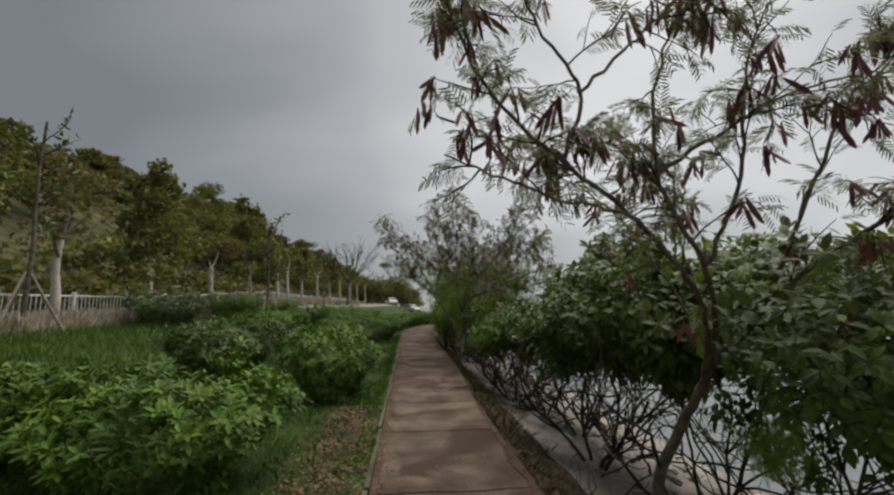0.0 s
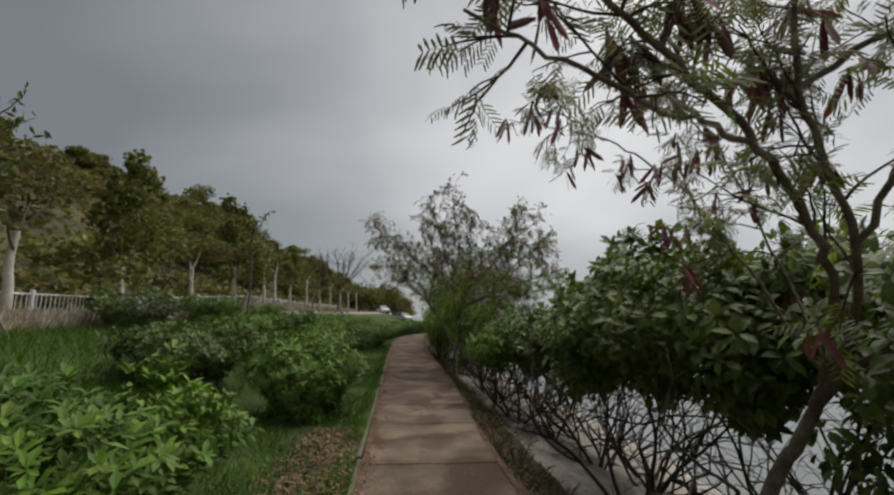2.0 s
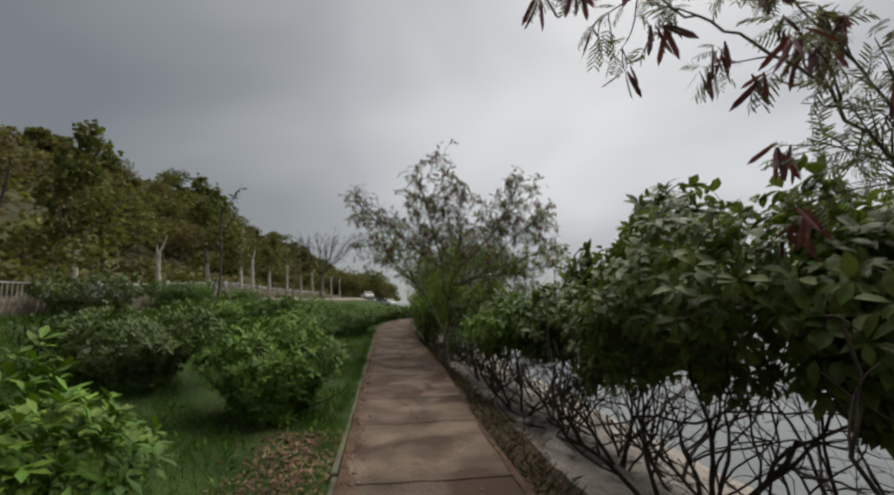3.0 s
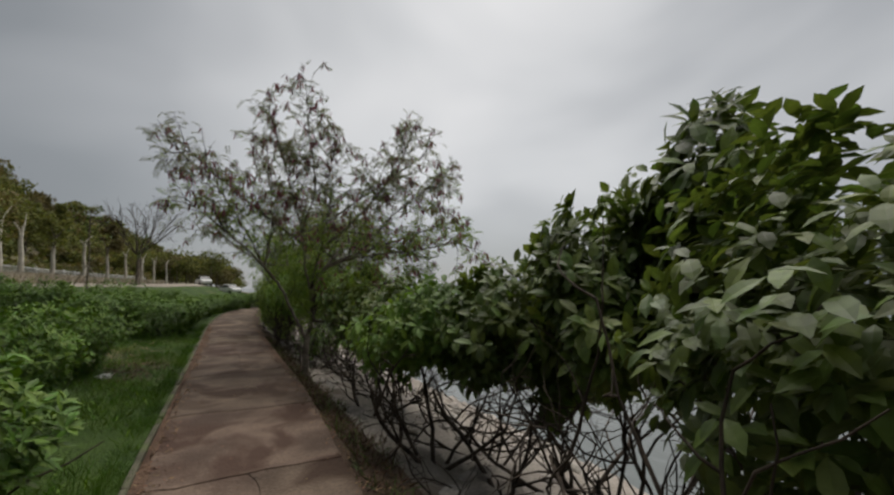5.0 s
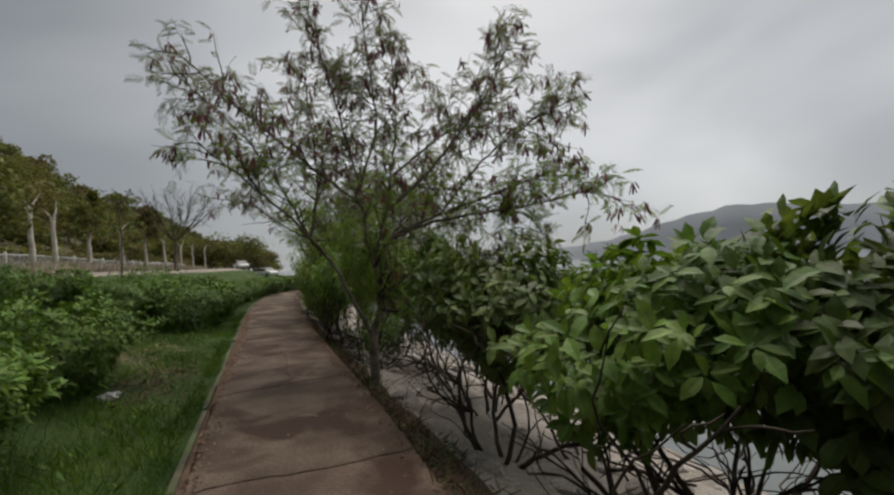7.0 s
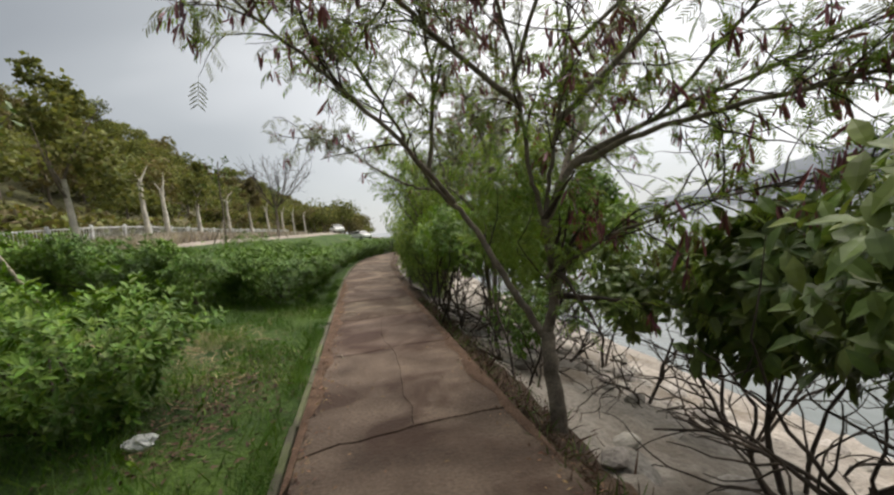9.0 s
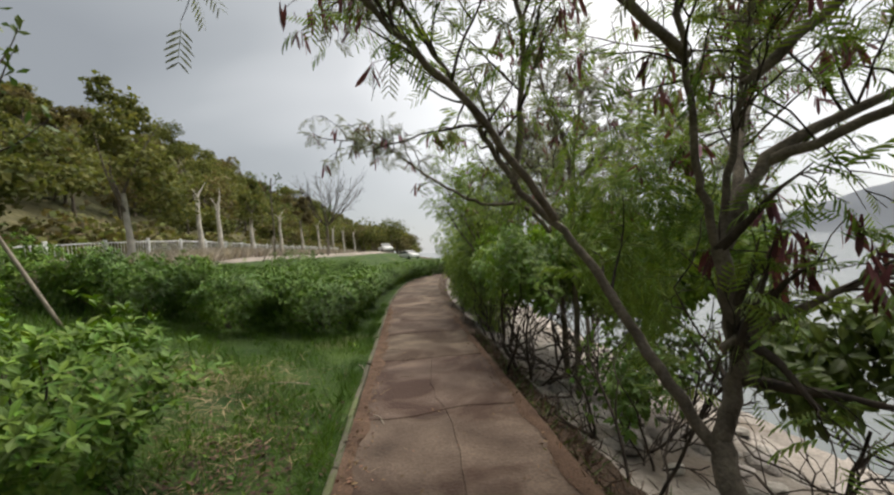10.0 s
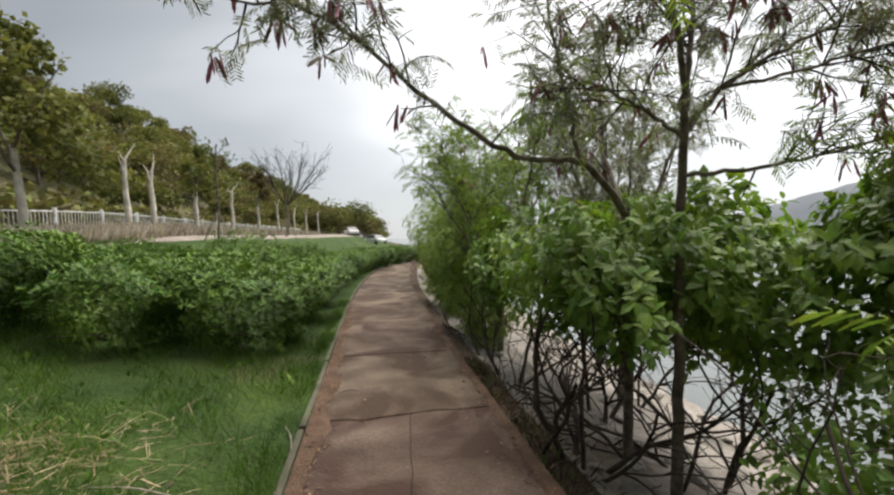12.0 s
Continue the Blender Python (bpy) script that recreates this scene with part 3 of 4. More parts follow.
def build_trees():
    rng = np.random.default_rng(11)
    near = (-0.53, 1.35, 1.6)
    # The leaning tree with dark pods beside the start of the path.
    feather_tree("leaning_tree", (1.71, 5.22, gz(1.71, 5.22)), (drawn_to(near, 0.85, [(2.1, 5.9, -0.75), (2.05, 5.85, -0.2), (2.22, 5.7, 0.35), (2.42, 5.5, 0.9)]), 0.056, 0.036), [(drawn_to(near, 0.85, pts), r0 * 0.82, r1 * 0.85) for pts, r0, r1 in [
        ([(2.42, 5.5, 0.88), (2.1, 5.0, 1.5), (1.56, 4.55, 1.95), (1.0, 4.28, 2.32), (0.48, 4.15, 2.65), (-0.03, 4.1, 3.15), (-0.35, 4.0, 3.9)], 0.030, 0.008),
        ([(2.4, 5.5, 0.9), (2.2, 5.0, 1.45), (1.85, 4.6, 1.92), (1.38, 4.35, 2.5), (1.32, 4.25, 3.2), (1.5, 4.1, 3.9)], 0.030, 0.008),
        ([(2.42, 5.5, 0.9), (2.65, 4.8, 1.7), (3.1, 4.3, 2.25), (3.5, 4.0, 2.7), (3.7, 3.7, 3.3)], 0.030, 0.008),
        ([(1.85, 4.6, 1.92), (2.0, 4.3, 2.6), (2.0, 4.2, 3.3), (2.2, 4.1, 3.9)], 0.020, 0.006),
        ([(2.6, 4.9, 1.6), (2.7, 4.4, 2.6), (2.9, 4.2, 3.2), (3.3, 4.1, 3.6)], 0.020, 0.006),
        ([(1.05, 4.3, 2.28), (0.6, 4.15, 2.32), (0.15, 4.05, 2.42), (-0.3, 4.0, 2.58)], 0.016, 0.006),
        ([(0.55, 4.18, 2.62), (0.68, 4.1, 3.1), (0.35, 4.0, 3.5), (0.15, 3.95, 4.0)], 0.018, 0.006),
        ([(1.36, 4.35, 2.6), (1.9, 4.2, 2.95), (2.4, 4.1, 3.2), (2.95, 4.0, 3.3)], 0.018, 0.006),
        ([(2.5, 5.4, 1.0), (2.2, 5.7, 1.9), (1.7, 5.9, 2.7), (1.25, 6.1, 3.1), (0.95, 6.2, 3.35)], 0.013, 0.005),
        ([(2.5, 5.4, 1.1), (2.6, 5.9, 2.1), (2.5, 6.2, 3.0), (2.2, 6.4, 3.6), (1.9, 6.5, 4.0)], 0.013, 0.005),
        ([(0.68, 4.1, 3.1), (1.0, 4.0, 3.4), (1.35, 3.95, 3.75), (1.7, 3.9, 4.1)], 0.014, 0.005),
    ]], rng, "leaning tree with feathery leaves and dark red pods over the path", M["feather"], 0.95, 0.27, 0.125, (0.30, 0.62), green_low=(1.95, 0.3, M["feather_green"]), start=0.3, pod=(0.12, 0.21))
    # The spreading tree half way along, its stems forking close to the ground.
    feather_tree("spreading_tree", (1.12, 15.0, gz(1.12, 15.0)), ([(1.10, 14.95, -0.4), (1.12, 15.0, 0.0), (1.14, 15.1, 0.3), (1.18, 15.22, 0.55)], 0.070, 0.055), [(drawn_to((p[0][0], p[0][1], 1.5), 0.95, p) if p[0][2] > 1.2 else p, r0, r1) for p, r0, r1 in [
        ([(1.17, 15.22, 0.5), (0.92, 15.45, 1.02), (0.72, 15.65, 1.5), (0.40, 15.85, 1.95), (0.12, 15.95, 2.55), (-0.5, 16.0, 3.5), (-1.4, 16.1, 4.4)], 0.033, 0.008),
        ([(1.17, 15.22, 0.5), (1.27, 15.2, 0.95), (1.22, 15.2, 1.47)], 0.044, 0.038),
        ([(1.22, 15.2, 1.45), (1.10, 15.15, 1.9), (1.02, 15.1, 2.5), (0.8, 14.9, 3.3), (0.5, 14.7, 4.2), (0.25, 14.4, 4.9)], 0.021, 0.007),
        ([(1.22, 15.2, 1.45), (1.36, 15.2, 2.14), (1.52, 15.2, 2.87), (1.6, 15.1, 3.7), (1.5, 14.8, 4.6)], 0.020, 0.007),
        ([(1.24, 15.2, 1.48), (1.52, 15.2, 1.92), (2.26, 15.1, 2.25), (3.2, 14.6, 2.6), (4.0, 14.0, 2.9)], 0.038, 0.008),
        ([(1.5, 15.2, 1.9), (2.0, 14.7, 2.1), (2.9, 13.7, 2.2), (3.6, 13.0, 2.35)], 0.028, 0.008),
        ([(1.4, 15.2, 2.3), (2.1, 14.8, 3.0), (2.7, 14.2, 3.9), (2.9, 13.8, 4.6)], 0.028, 0.008),
        ([(1.05, 15.1, 2.4), (0.3, 14.9, 2.9), (-0.5, 14.7, 3.5), (-1.2, 14.6, 4.1)], 0.024, 0.008),
        ([(0.6, 15.7, 1.7), (0.1, 15.3, 2.2), (-0.5, 15.0, 2.7), (-1.0, 14.8, 3.1)], 0.024, 0.008),
        ([(0.4, 15.85, 1.95), (0.55, 15.95, 2.8), (0.5, 16.0, 3.7), (0.4, 15.9, 4.6)], 0.024, 0.008),
        ([(1.3, 15.2, 1.6), (1.9, 15.8, 2.3), (2.6, 16.4, 2.9), (3.2, 16.9, 3.6)], 0.032, 0.008),
        ([(1.2, 15.2, 1.0), (1.6, 14.9, 1.3), (2.1, 14.5, 1.5), (2.7, 13.9, 1.6)], 0.020, 0.006),
        ([(1.55, 15.2, 2.9), (2.3, 15.0, 3.5), (3.1, 14.8, 4.1), (3.6, 14.6, 4.5)], 0.020, 0.006),
        ([(1.0, 15.1, 2.6), (1.2, 14.7, 3.5), (1.0, 14.3, 4.4), (0.9, 14.1, 5.1)], 0.018, 0.006),
        ([(2.2, 15.1, 2.25), (2.6, 14.5, 2.9), (3.1, 13.9, 3.4), (3.5, 13.2, 3.6)], 0.018, 0.006),
    ]], rng, "wide spreading tree with forked stems and sparse feathery leaves", M["feather"], 1.6, 0.42, 0.145, (0.45, 1.05), green_low=(3.05, 0.45, M["feather_green"]), start=0.18)
    # The slender tree further on, with one long bough across the path.
    feather_tree("slender_tree", (1.78, 18.4, gz(1.78, 18.4)), ([(1.72, 18.4, -0.55), (1.76, 18.4, 0.3), (1.78, 18.42, 1.2), (1.82, 18.4, 2.3)], 0.042, 0.028), [
        ([(1.82, 18.4, 2.25), (2.1, 18.4, 2.55), (2.5, 18.3, 2.8), (3.1, 18.2, 3.1)], 0.026, 0.007),
        ([(1.82, 18.4, 2.3), (1.7, 18.3, 2.8), (1.45, 18.2, 3.4), (1.3, 18.1, 4.0)], 0.026, 0.007),
        ([(1.82, 18.4, 2.3), (1.95, 18.5, 2.9), (2.15, 18.7, 3.6), (2.2, 18.8, 4.1)], 0.026, 0.007),
        ([(1.8, 18.4, 1.95), (2.3, 18.3, 2.0), (3.0, 18.2, 2.15), (3.6, 18.0, 2.4)], 0.018, 0.006),
        ([(1.82, 18.4, 2.2), (1.4, 18.4, 2.45), (0.95, 18.4, 2.6)], 0.016, 0.005),
        ([(2.1, 18.4, 2.55), (2.5, 18.0, 2.6), (3.0, 17.6, 2.7)], 0.014, 0.005),
    ], rng, "slender grey tree with a fan of feathery branches", M["feather"], 2.0, 0.15, 0.140, (0.45, 0.95), green_low=(2.3, 0.4, M["feather_green"]), start=0.25)
    feather_tree("bough_tree", (1.95, 19.3, gz(1.95, 19.3)), ([(1.95, 19.3, -0.6), (1.9, 19.2, 0.4), (1.8, 19.0, 1.2), (1.62, 18.8, 1.75)], 0.045, 0.034), [
        ([(1.62, 18.8, 1.72), (1.25, 18.7, 2.08), (0.72, 18.65, 2.12), (0.10, 18.5, 2.42), (-0.5, 18.4, 2.85), (-1.05, 18.4, 2.92)], 0.030, 0.006),
        ([(1.22, 18.7, 2.08), (1.12, 18.7, 2.5), (1.0, 18.7, 3.1), (0.85, 18.6, 3.7)], 0.020, 0.006),
        ([(1.7, 18.9, 1.5), (1.8, 19.4, 2.3), (1.9, 20.0, 3.0)], 0.028, 0.007),
    ], rng, "crooked tree whose bare bough reaches over the path", M["feather"], 1.0, 0.25, 0.135, (0.3, 0.75), start=0.35)
    for x, y, h, dense, mat in [(1.75, 22.6, 3.5, 1.2, "feather_green"), (3.1, 21.3, 4.2, 1.0, "feather"), (2.1, 25.4, 4.0, 1.2, "feather_green"), (3.0, 28.6, 4.4, 1.2, "feather_green"), (4.6, 24.5, 4.6, 1.0, "feather")]:
        z = gz(x, y)
        fork = z + 0.28 * (h - z)
        limbs = []
        for k in range(8):
            b = 0.785 * k + rng.uniform(-0.3, 0.3)
            s = rng.uniform(0.55, 1.15)
            top = h * rng.uniform(0.72, 1.02)
            limbs.append(([(x, y, fork - 0.1), (x + 0.4 * s * math.cos(b), y + 0.4 * s * math.sin(b), fork + 0.3 * (top - fork)), (x + 0.95 * s * math.cos(b), y + 0.95 * s * math.sin(b), fork + 0.65 * (top - fork)), (x + 1.35 * s * math.cos(b), y + 1.35 * s * math.sin(b), top)], 0.028, 0.006))
        feather_tree("feathery_tree", (x, y, z), ([(x, y, z - 0.2), (x + 0.04, y, (z + fork) / 2), (x, y, fork)], 0.055, 0.04), limbs, rng, "light green feathery tree crowding the far path", M[mat], dense, 0.05, 0.15, (0.4, 0.95), start=0.12)


build_trees()


def build_shrubs():
    rng = np.random.default_rng(21)
    fresh = "rounded bright green shrub on the grass beside the path"
    spots = [("bush", -2.7, 5.7, 1.12, 1.0, fresh), ("bush", -4.35, 5.5, 0.95, 0.74, fresh), ("bush", -1.95, 9.65, 0.92, 1.12, "compact rounded green shrub at the path's edge"),
             ("bush_dark", -4.2, 10.7, 1.2, 1.02, "dense dark green shrub on the lawn"), ("bush", -2.7, 13.3, 0.98, 1.05, fresh), ("bush", -2.86, 16.2, 1.18, 1.1, "leafy green shrub with litter under it"),
             ("bush", -5.2, 17.2, 1.25, 0.95, fresh), ("bush_dark", -8.4, 16.6, 1.3, 1.15, "broad dark green shrub further up the lawn")]
    made = []
    for kind, x, y, r, h, label in spots:
        made.append(dome_bush((x, y, gz(x, y) - 0.02), r, h, M[kind], rng, label, 0.096 if y < 12 else 0.088, int(820 * r * r + 160), "shrubs on the lawn", boxy=0.35))
    hedge = dome_bush((-2.05, 22.75, gz(-2.05, 22.75) - 0.02), 1.22, 1.12, M["bush"], rng, "clipped green hedge shrub in a dense row", 0.088, 1500, "hedge along the path", "hedge", 0.85)
    low = dome_bush((-3.7, 22.5, gz(-3.7, 22.5) - 0.02), 1.25, 1.05, M["bush"], rng, "clipped green hedge shrub in a dense row", 0.088, 1500, "hedge along the path", "hedge", 0.85)
    k = 0
    for x, y in [(-5.3, 22.1), (-6.9, 21.9), (-8.5, 22.1), (-5.7, 24.1), (-7.5, 24.6), (-2.05, 24.7), (-3.9, 25.3), (-2.0, 26.7), (-3.9, 27.4), (-1.95, 28.8), (-3.9, 29.6), (-1.8, 31), (-3.7, 32),
                 (-1.55, 33.2), (-3.5, 34.5), (-1.15, 35.4), (-0.7, 37.6), (-0.1, 39.8), (0.7, 42), (1.6, 44.2), (2.6, 46.4)]:
        copy_thing((hedge, low)[k % 2], pose(x, y, gz(x, y) - 0.02 - 0.10 * (k % 3 == 1) - 0.28 * float(smooth01(3.0, 6.0, -x) * (y > 23)), 0, 0, 57 * k))
        k += 1
    dome_bush((-5.2, 33.5, gz(-5.2, 33.5)), 1.3, 1.25, M["bush"], rng, "round green shrub rising above the hedge", 0.085, 900)
    # Between the path and the water.
    dark, big = "dark broad-leaved shrub on bare stems above the water", "tall shrub with large glossy drooping leaves by the water"
    mid_green = "leafy green shrub on the stone slope by the water"
    spray = "low leafy sprays over the pale stones"
    rows = [(1.62, 17.0, 0.46, 0.6, -0.05, 0.62, "fig_bright", 0.085, 75, 6, spray), (2.8, 9.75, 0.62, 0.5, 0.50, 1.78, "fig", 0.17, 230, 6, big), (2.45, 5.75, 0.85, 0.7, 0.92, 2.12, "fig", 0.13, 300, 8, dark), (3.5, 5.1, 0.8, 0.75, 0.85, 2.15, "fig", 0.13, 260, 6, dark), (4.1, 6.9, 0.95, 1.0, 0.9, 2.3, "fig", 0.14, 280, 6, dark),
            (1.95, 18.75, 0.6, 0.6, 0.95, 1.72, "fig_fresh", 0.10, 230, 5, mid_green), (2.3, 20.4, 0.8, 0.8, 0.7, 1.9, "fig_fresh", 0.11, 280, 6, mid_green),
            (2.75, 4.3, 1.05, 1.15, 0.45, 1.98, "fig", 0.11, 420, 9, dark), (1.9, 7.0, 0.85, 1.1, 0.80, 2.05, "fig", 0.12, 330, 10, dark), (3.1, 6.3, 0.9, 1.0, 0.95, 2.1, "fig", 0.12, 260, 7, dark),
            (2.45, 8.95, 0.66, 0.55, 0.80, 2.02, "fig", 0.15, 260, 9, "broad-leaved dark green shrub leaning over bare stems"), (2.95, 8.2, 0.65, 0.6, 0.80, 2.62, "fig", 0.19, 230, 6, big), (3.35, 9.1, 0.65, 0.6, 0.8, 2.35, "fig", 0.18, 150, 6, big),
            (1.75, 10.7, 0.75, 0.9, 0.62, 1.45, "fig_bright", 0.115, 300, 9, "bright green shrub at the edge of the path"), (2.8, 11.2, 0.9, 0.95, 0.60, 1.42, "fig_bright", 0.12, 310, 7, "bright green broad-leaved shrub by the water"),
            (1.7, 12.6, 0.70, 0.9, 0.60, 1.55, "fig", 0.12, 260, 10, dark), (3.0, 13.0, 0.85, 0.85, 0.6, 1.45, "fig_bright", 0.14, 200, 7, mid_green),
            (2.5, 14.3, 0.7, 0.75, 0.45, 1.35, "fig", 0.15, 190, 8, big), (3.4, 15.6, 0.8, 0.8, 0.3, 1.15, "fig", 0.15, 180, 7, dark), (2.7, 16.3, 0.5, 0.5, 0.25, 1.0, "fig", 0.13, 110, 6, mid_green),
            (1.30, 18.9, 0.62, 0.85, 0.85, 1.70, "fig_fresh", 0.095, 250, 12, "many-stemmed shrub with small dark leaves beside the path"), (2.65, 19.1, 0.85, 0.85, 0.5, 1.85, "fig_fresh", 0.12, 330, 7, "green broad-leaved shrub behind a slender trunk"),
            (1.45, 21.0, 0.6, 0.95, 0.80, 1.75, "fig_fresh", 0.10, 260, 9, "small-leaved green shrub by the path"), (3.25, 18.0, 0.80, 0.75, 0.75, 1.95, "fig_fresh", 0.12, 360, 6, mid_green), (2.45, 17.75, 0.55, 0.5, -0.15, 0.75, "fig_bright", 0.085, 110, 6, "low dark shrub spilling over the stones"), (2.1, 10.0, 0.6, 0.55, 0.66, 1.58, "fig", 0.13, 190, 8, dark), (3.5, 21.6, 1.0, 1.1, 0.5, 2.0, "fig", 0.12, 240, 7, dark)]
    for x, y, rx, ry, z0, z1, kind, leaf, nodes, stems, label in rows:
        z = gz(x, y)
        open_shrub((x, y, z), rx, ry, z0 - z, z1 - z, M[kind], rng, label, leaf, int(nodes * 1.7), stems)
    for x, y, rx, ry, z0, z1, nodes in [(1.30, 16.1, 0.60, 0.65, 1.05, 2.4, 150)]:
        z = gz(x, y)
        open_shrub((x, y, z), rx, ry, z0 - z, z1 - z, M["feather_green"], rng, "fresh green feathery growth round the forked stems", 0.15, nodes, 5, LEAF_FEATHER, 5, thick=0.013)
    open_shrub((1.85, 4.1, gz(1.85, 4.1)), 0.20, 0.20, 0.95, 1.3, M["feather_green"], rng, "small tuft of bright green feathery growth among bare stems", 0.09, 34, 5, LEAF_FEATHER, 5)
    feathery = "light green feathery shrub crowding the path"
    for x, y, rx, ry, z0, z1, nodes in [(1.6, 23.3, 0.75, 1.1, 0.25, 2.1, 340), (1.75, 26.6, 0.9, 1.3, 0.15, 2.4, 400), (2.35, 30.6, 1.3, 1.6, 0.15, 3.6, 520),
                                        (3.0, 34.2, 1.6, 1.9, 0.15, 3.8, 460), (4.1, 38.5, 1.9, 2.2, 0.15, 4.0, 460), (5.4, 43.5, 2.1, 2.6, 0.15, 4.2, 460)]:
        open_shrub((x, y, gz(x, y)), rx, ry, z0, z1, M["feather_green"], rng, feathery, 0.20, nodes, 8, LEAF_FEATHER, 5)


build_shrubs()


# ---- street trees, young staked trees and the white fence on the bank ----
def clump_crown(rng, c, r, n, size):
    P = unit(rng.normal(0, 1, (n, 3))) * (rng.uniform(0.15, 1, (n, 1)) ** 0.4)
    a = np.arctan2(P[:, 1], P[:, 0])
    P = P * (1 + 0.18 * np.sin(3 * a + 4 * P[:, 2:3].ravel()) + 0.12 * np.sin(7 * a))[:, None] * np.array(r) + np.array(c)
    return P, rng.normal(0, 1, (n, 3)), rng.normal(0, 0.6, (n, 3)) + np.array([0, 0, 1.0]), size * rng.uniform(0.5, 1.3, n)


def street_tree(x, y, rng, crown, mat, label, height=3.0, lean=0.0):
    z = gz(x, y)
    ob = thing("street_tree", (x, y, z), label, "tree", "row of trees along the fence")
    t = Tubes()
    top = np.array([lean, rng.normal(0, 0.1), height])
    t.add(spline([(0, 0, -0.1), (lean * 0.2 + 0.03, 0.02, height * 0.35), (lean * 0.6 - 0.03, -0.02, height * 0.7), top], 5, 0.008, rng), 0.15, 0.085, 8)
    part("trunk", t.mesh("trunk", M["pale_bark"]), ob)
    br = Tubes()
    for k in range(3):
        b = 2.1 * k + rng.uniform(0, 1)
        br.add(shoot(top - np.array([0, 0, 0.35 * k]), (0.55 * math.cos(b), 0.55 * math.sin(b), 1.0), 0.9 if not crown else crown[2] * 1.0, rng, 0.0, 6, 0.1), 0.055, 0.012, 6)
    part("brushwood", br.mesh("brushwood", M["pale_bark" if not crown else "bark"]), ob, kind="stuff")
    if crown:
        rx, n, rz = crown
        n = int(n * 3.0)
        parts = []
        for q in range(11):
            f = q / 10
            w = rx * (1.0 - 0.55 * f) * rng.uniform(0.5, 1.1)
            b = rng.uniform(0, 6.28)
            parts.append(clump_crown(rng, (top[0] + w * 0.75 * math.cos(b), w * 0.75 * math.sin(b), height - 0.15 * rz + rz * 1.45 * f), (rx * 0.42 * (1.2 - 0.6 * f),) * 2 + (rz * 0.20,), n // 11, 0.21))
        part("crown", scatter("crown", CLUMP, *[np.concatenate([p[i] for p in parts]) for i in range(4)], mat), ob)
    return ob


def young_tree(x, y, rng, height, label):
    z = gz(x, y)
    ob = thing("young_tree", (x, y, z), label, "tree", "young staked trees")
    t = Tubes()
    t.add(spline([(0, 0, -0.1), (0.04, 0.02, height * 0.4), (-0.02, 0.0, height * 0.75), (0.02, 0, height)], 5, 0.006, rng), 0.055, 0.03, 7)
    part("trunk", t.mesh("trunk", M["bark"]), ob)
    br, P, D = Tubes(), [], []
    for k in range(9):
        f = 0.72 + 0.28 * (k / 8) if k < 6 else rng.uniform(0.4, 0.7)
        b = 2.4 * k
        line = shoot((0, 0, height * f), (math.cos(b), math.sin(b), 0.5 + 0.5 * f), rng.uniform(0.9, 1.7) * (1.25 - 0.5 * f), rng, -0.25, 7, 0.12)
        br.add(line, 0.018, 0.006, 5)
        for j in range(14):
            P.append(line[rng.integers(3, 8)] + rng.normal(0, 0.05, 3))
            D.append(rng.normal(0, 1, 3) + np.array([0, 0, 0.5]))
    part("brushwood", br.mesh("brushwood", M["dark_bark"]), ob, kind="stuff")
    part("foliage", scatter("foliage", LEAF_SMALL, P, D, rng.normal(0, 1, (len(P), 3)), rng.uniform(0.12, 0.24, len(P)), M["bush_dark"]), ob)
    for k in range(3):
        b = 2.1 * k + 0.6
        s = Tubes()
        fx, fy = 0.85 * math.cos(b), 0.85 * math.sin(b)
        s.add([(fx, fy, gz(x + fx, y + fy) - z - 0.1), (0.05 * math.cos(b), 0.05 * math.sin(b), 1.5)], 0.032, 0.028, 6)
        part("stake", s.mesh("stake", M["stake"]), ob)
    return ob


def bare_tree(x, y, rng):
    z = gz(x, y)
    ob = thing("bare_tree", (x, y, z), "leafless tree with a wide fan of purplish twigs", "tree")
    t = Tubes()
    t.add([(0, 0, -0.1), (0.05, 0, 1.5), (0, 0.05, 3.0)], 0.17, 0.13, 8)
    part("trunk", t.mesh("trunk", M["bark"]), ob)
    br = Tubes()
    for k in range(10):
        b = 0.63 * k
        l1 = shoot((0, 0, 2.9), (math.cos(b), math.sin(b), 0.95), 4.8, rng, -0.2, 7, 0.1)
        br.add(l1, 0.075, 0.022, 5)
        for j in range(9):
            l2 = shoot(l1[rng.integers(2, 8)], unit(l1[-1] - l1[0]) + rng.normal(0, 0.4, 3), 2.2, rng, -0.2, 5, 0.12)
            br.add(l2, 0.030, 0.010, 3)
            for i in range(3):
                br.add(shoot(l2[rng.integers(1, 6)], unit(l2[-1] - l2[0]) + rng.normal(0, 0.5, 3), 0.9, rng, 0, 4, 0.15), 0.017, 0.007, 3)
    part("brushwood", br.mesh("brushwood", M["dark_bark"]), ob, kind="stuff")


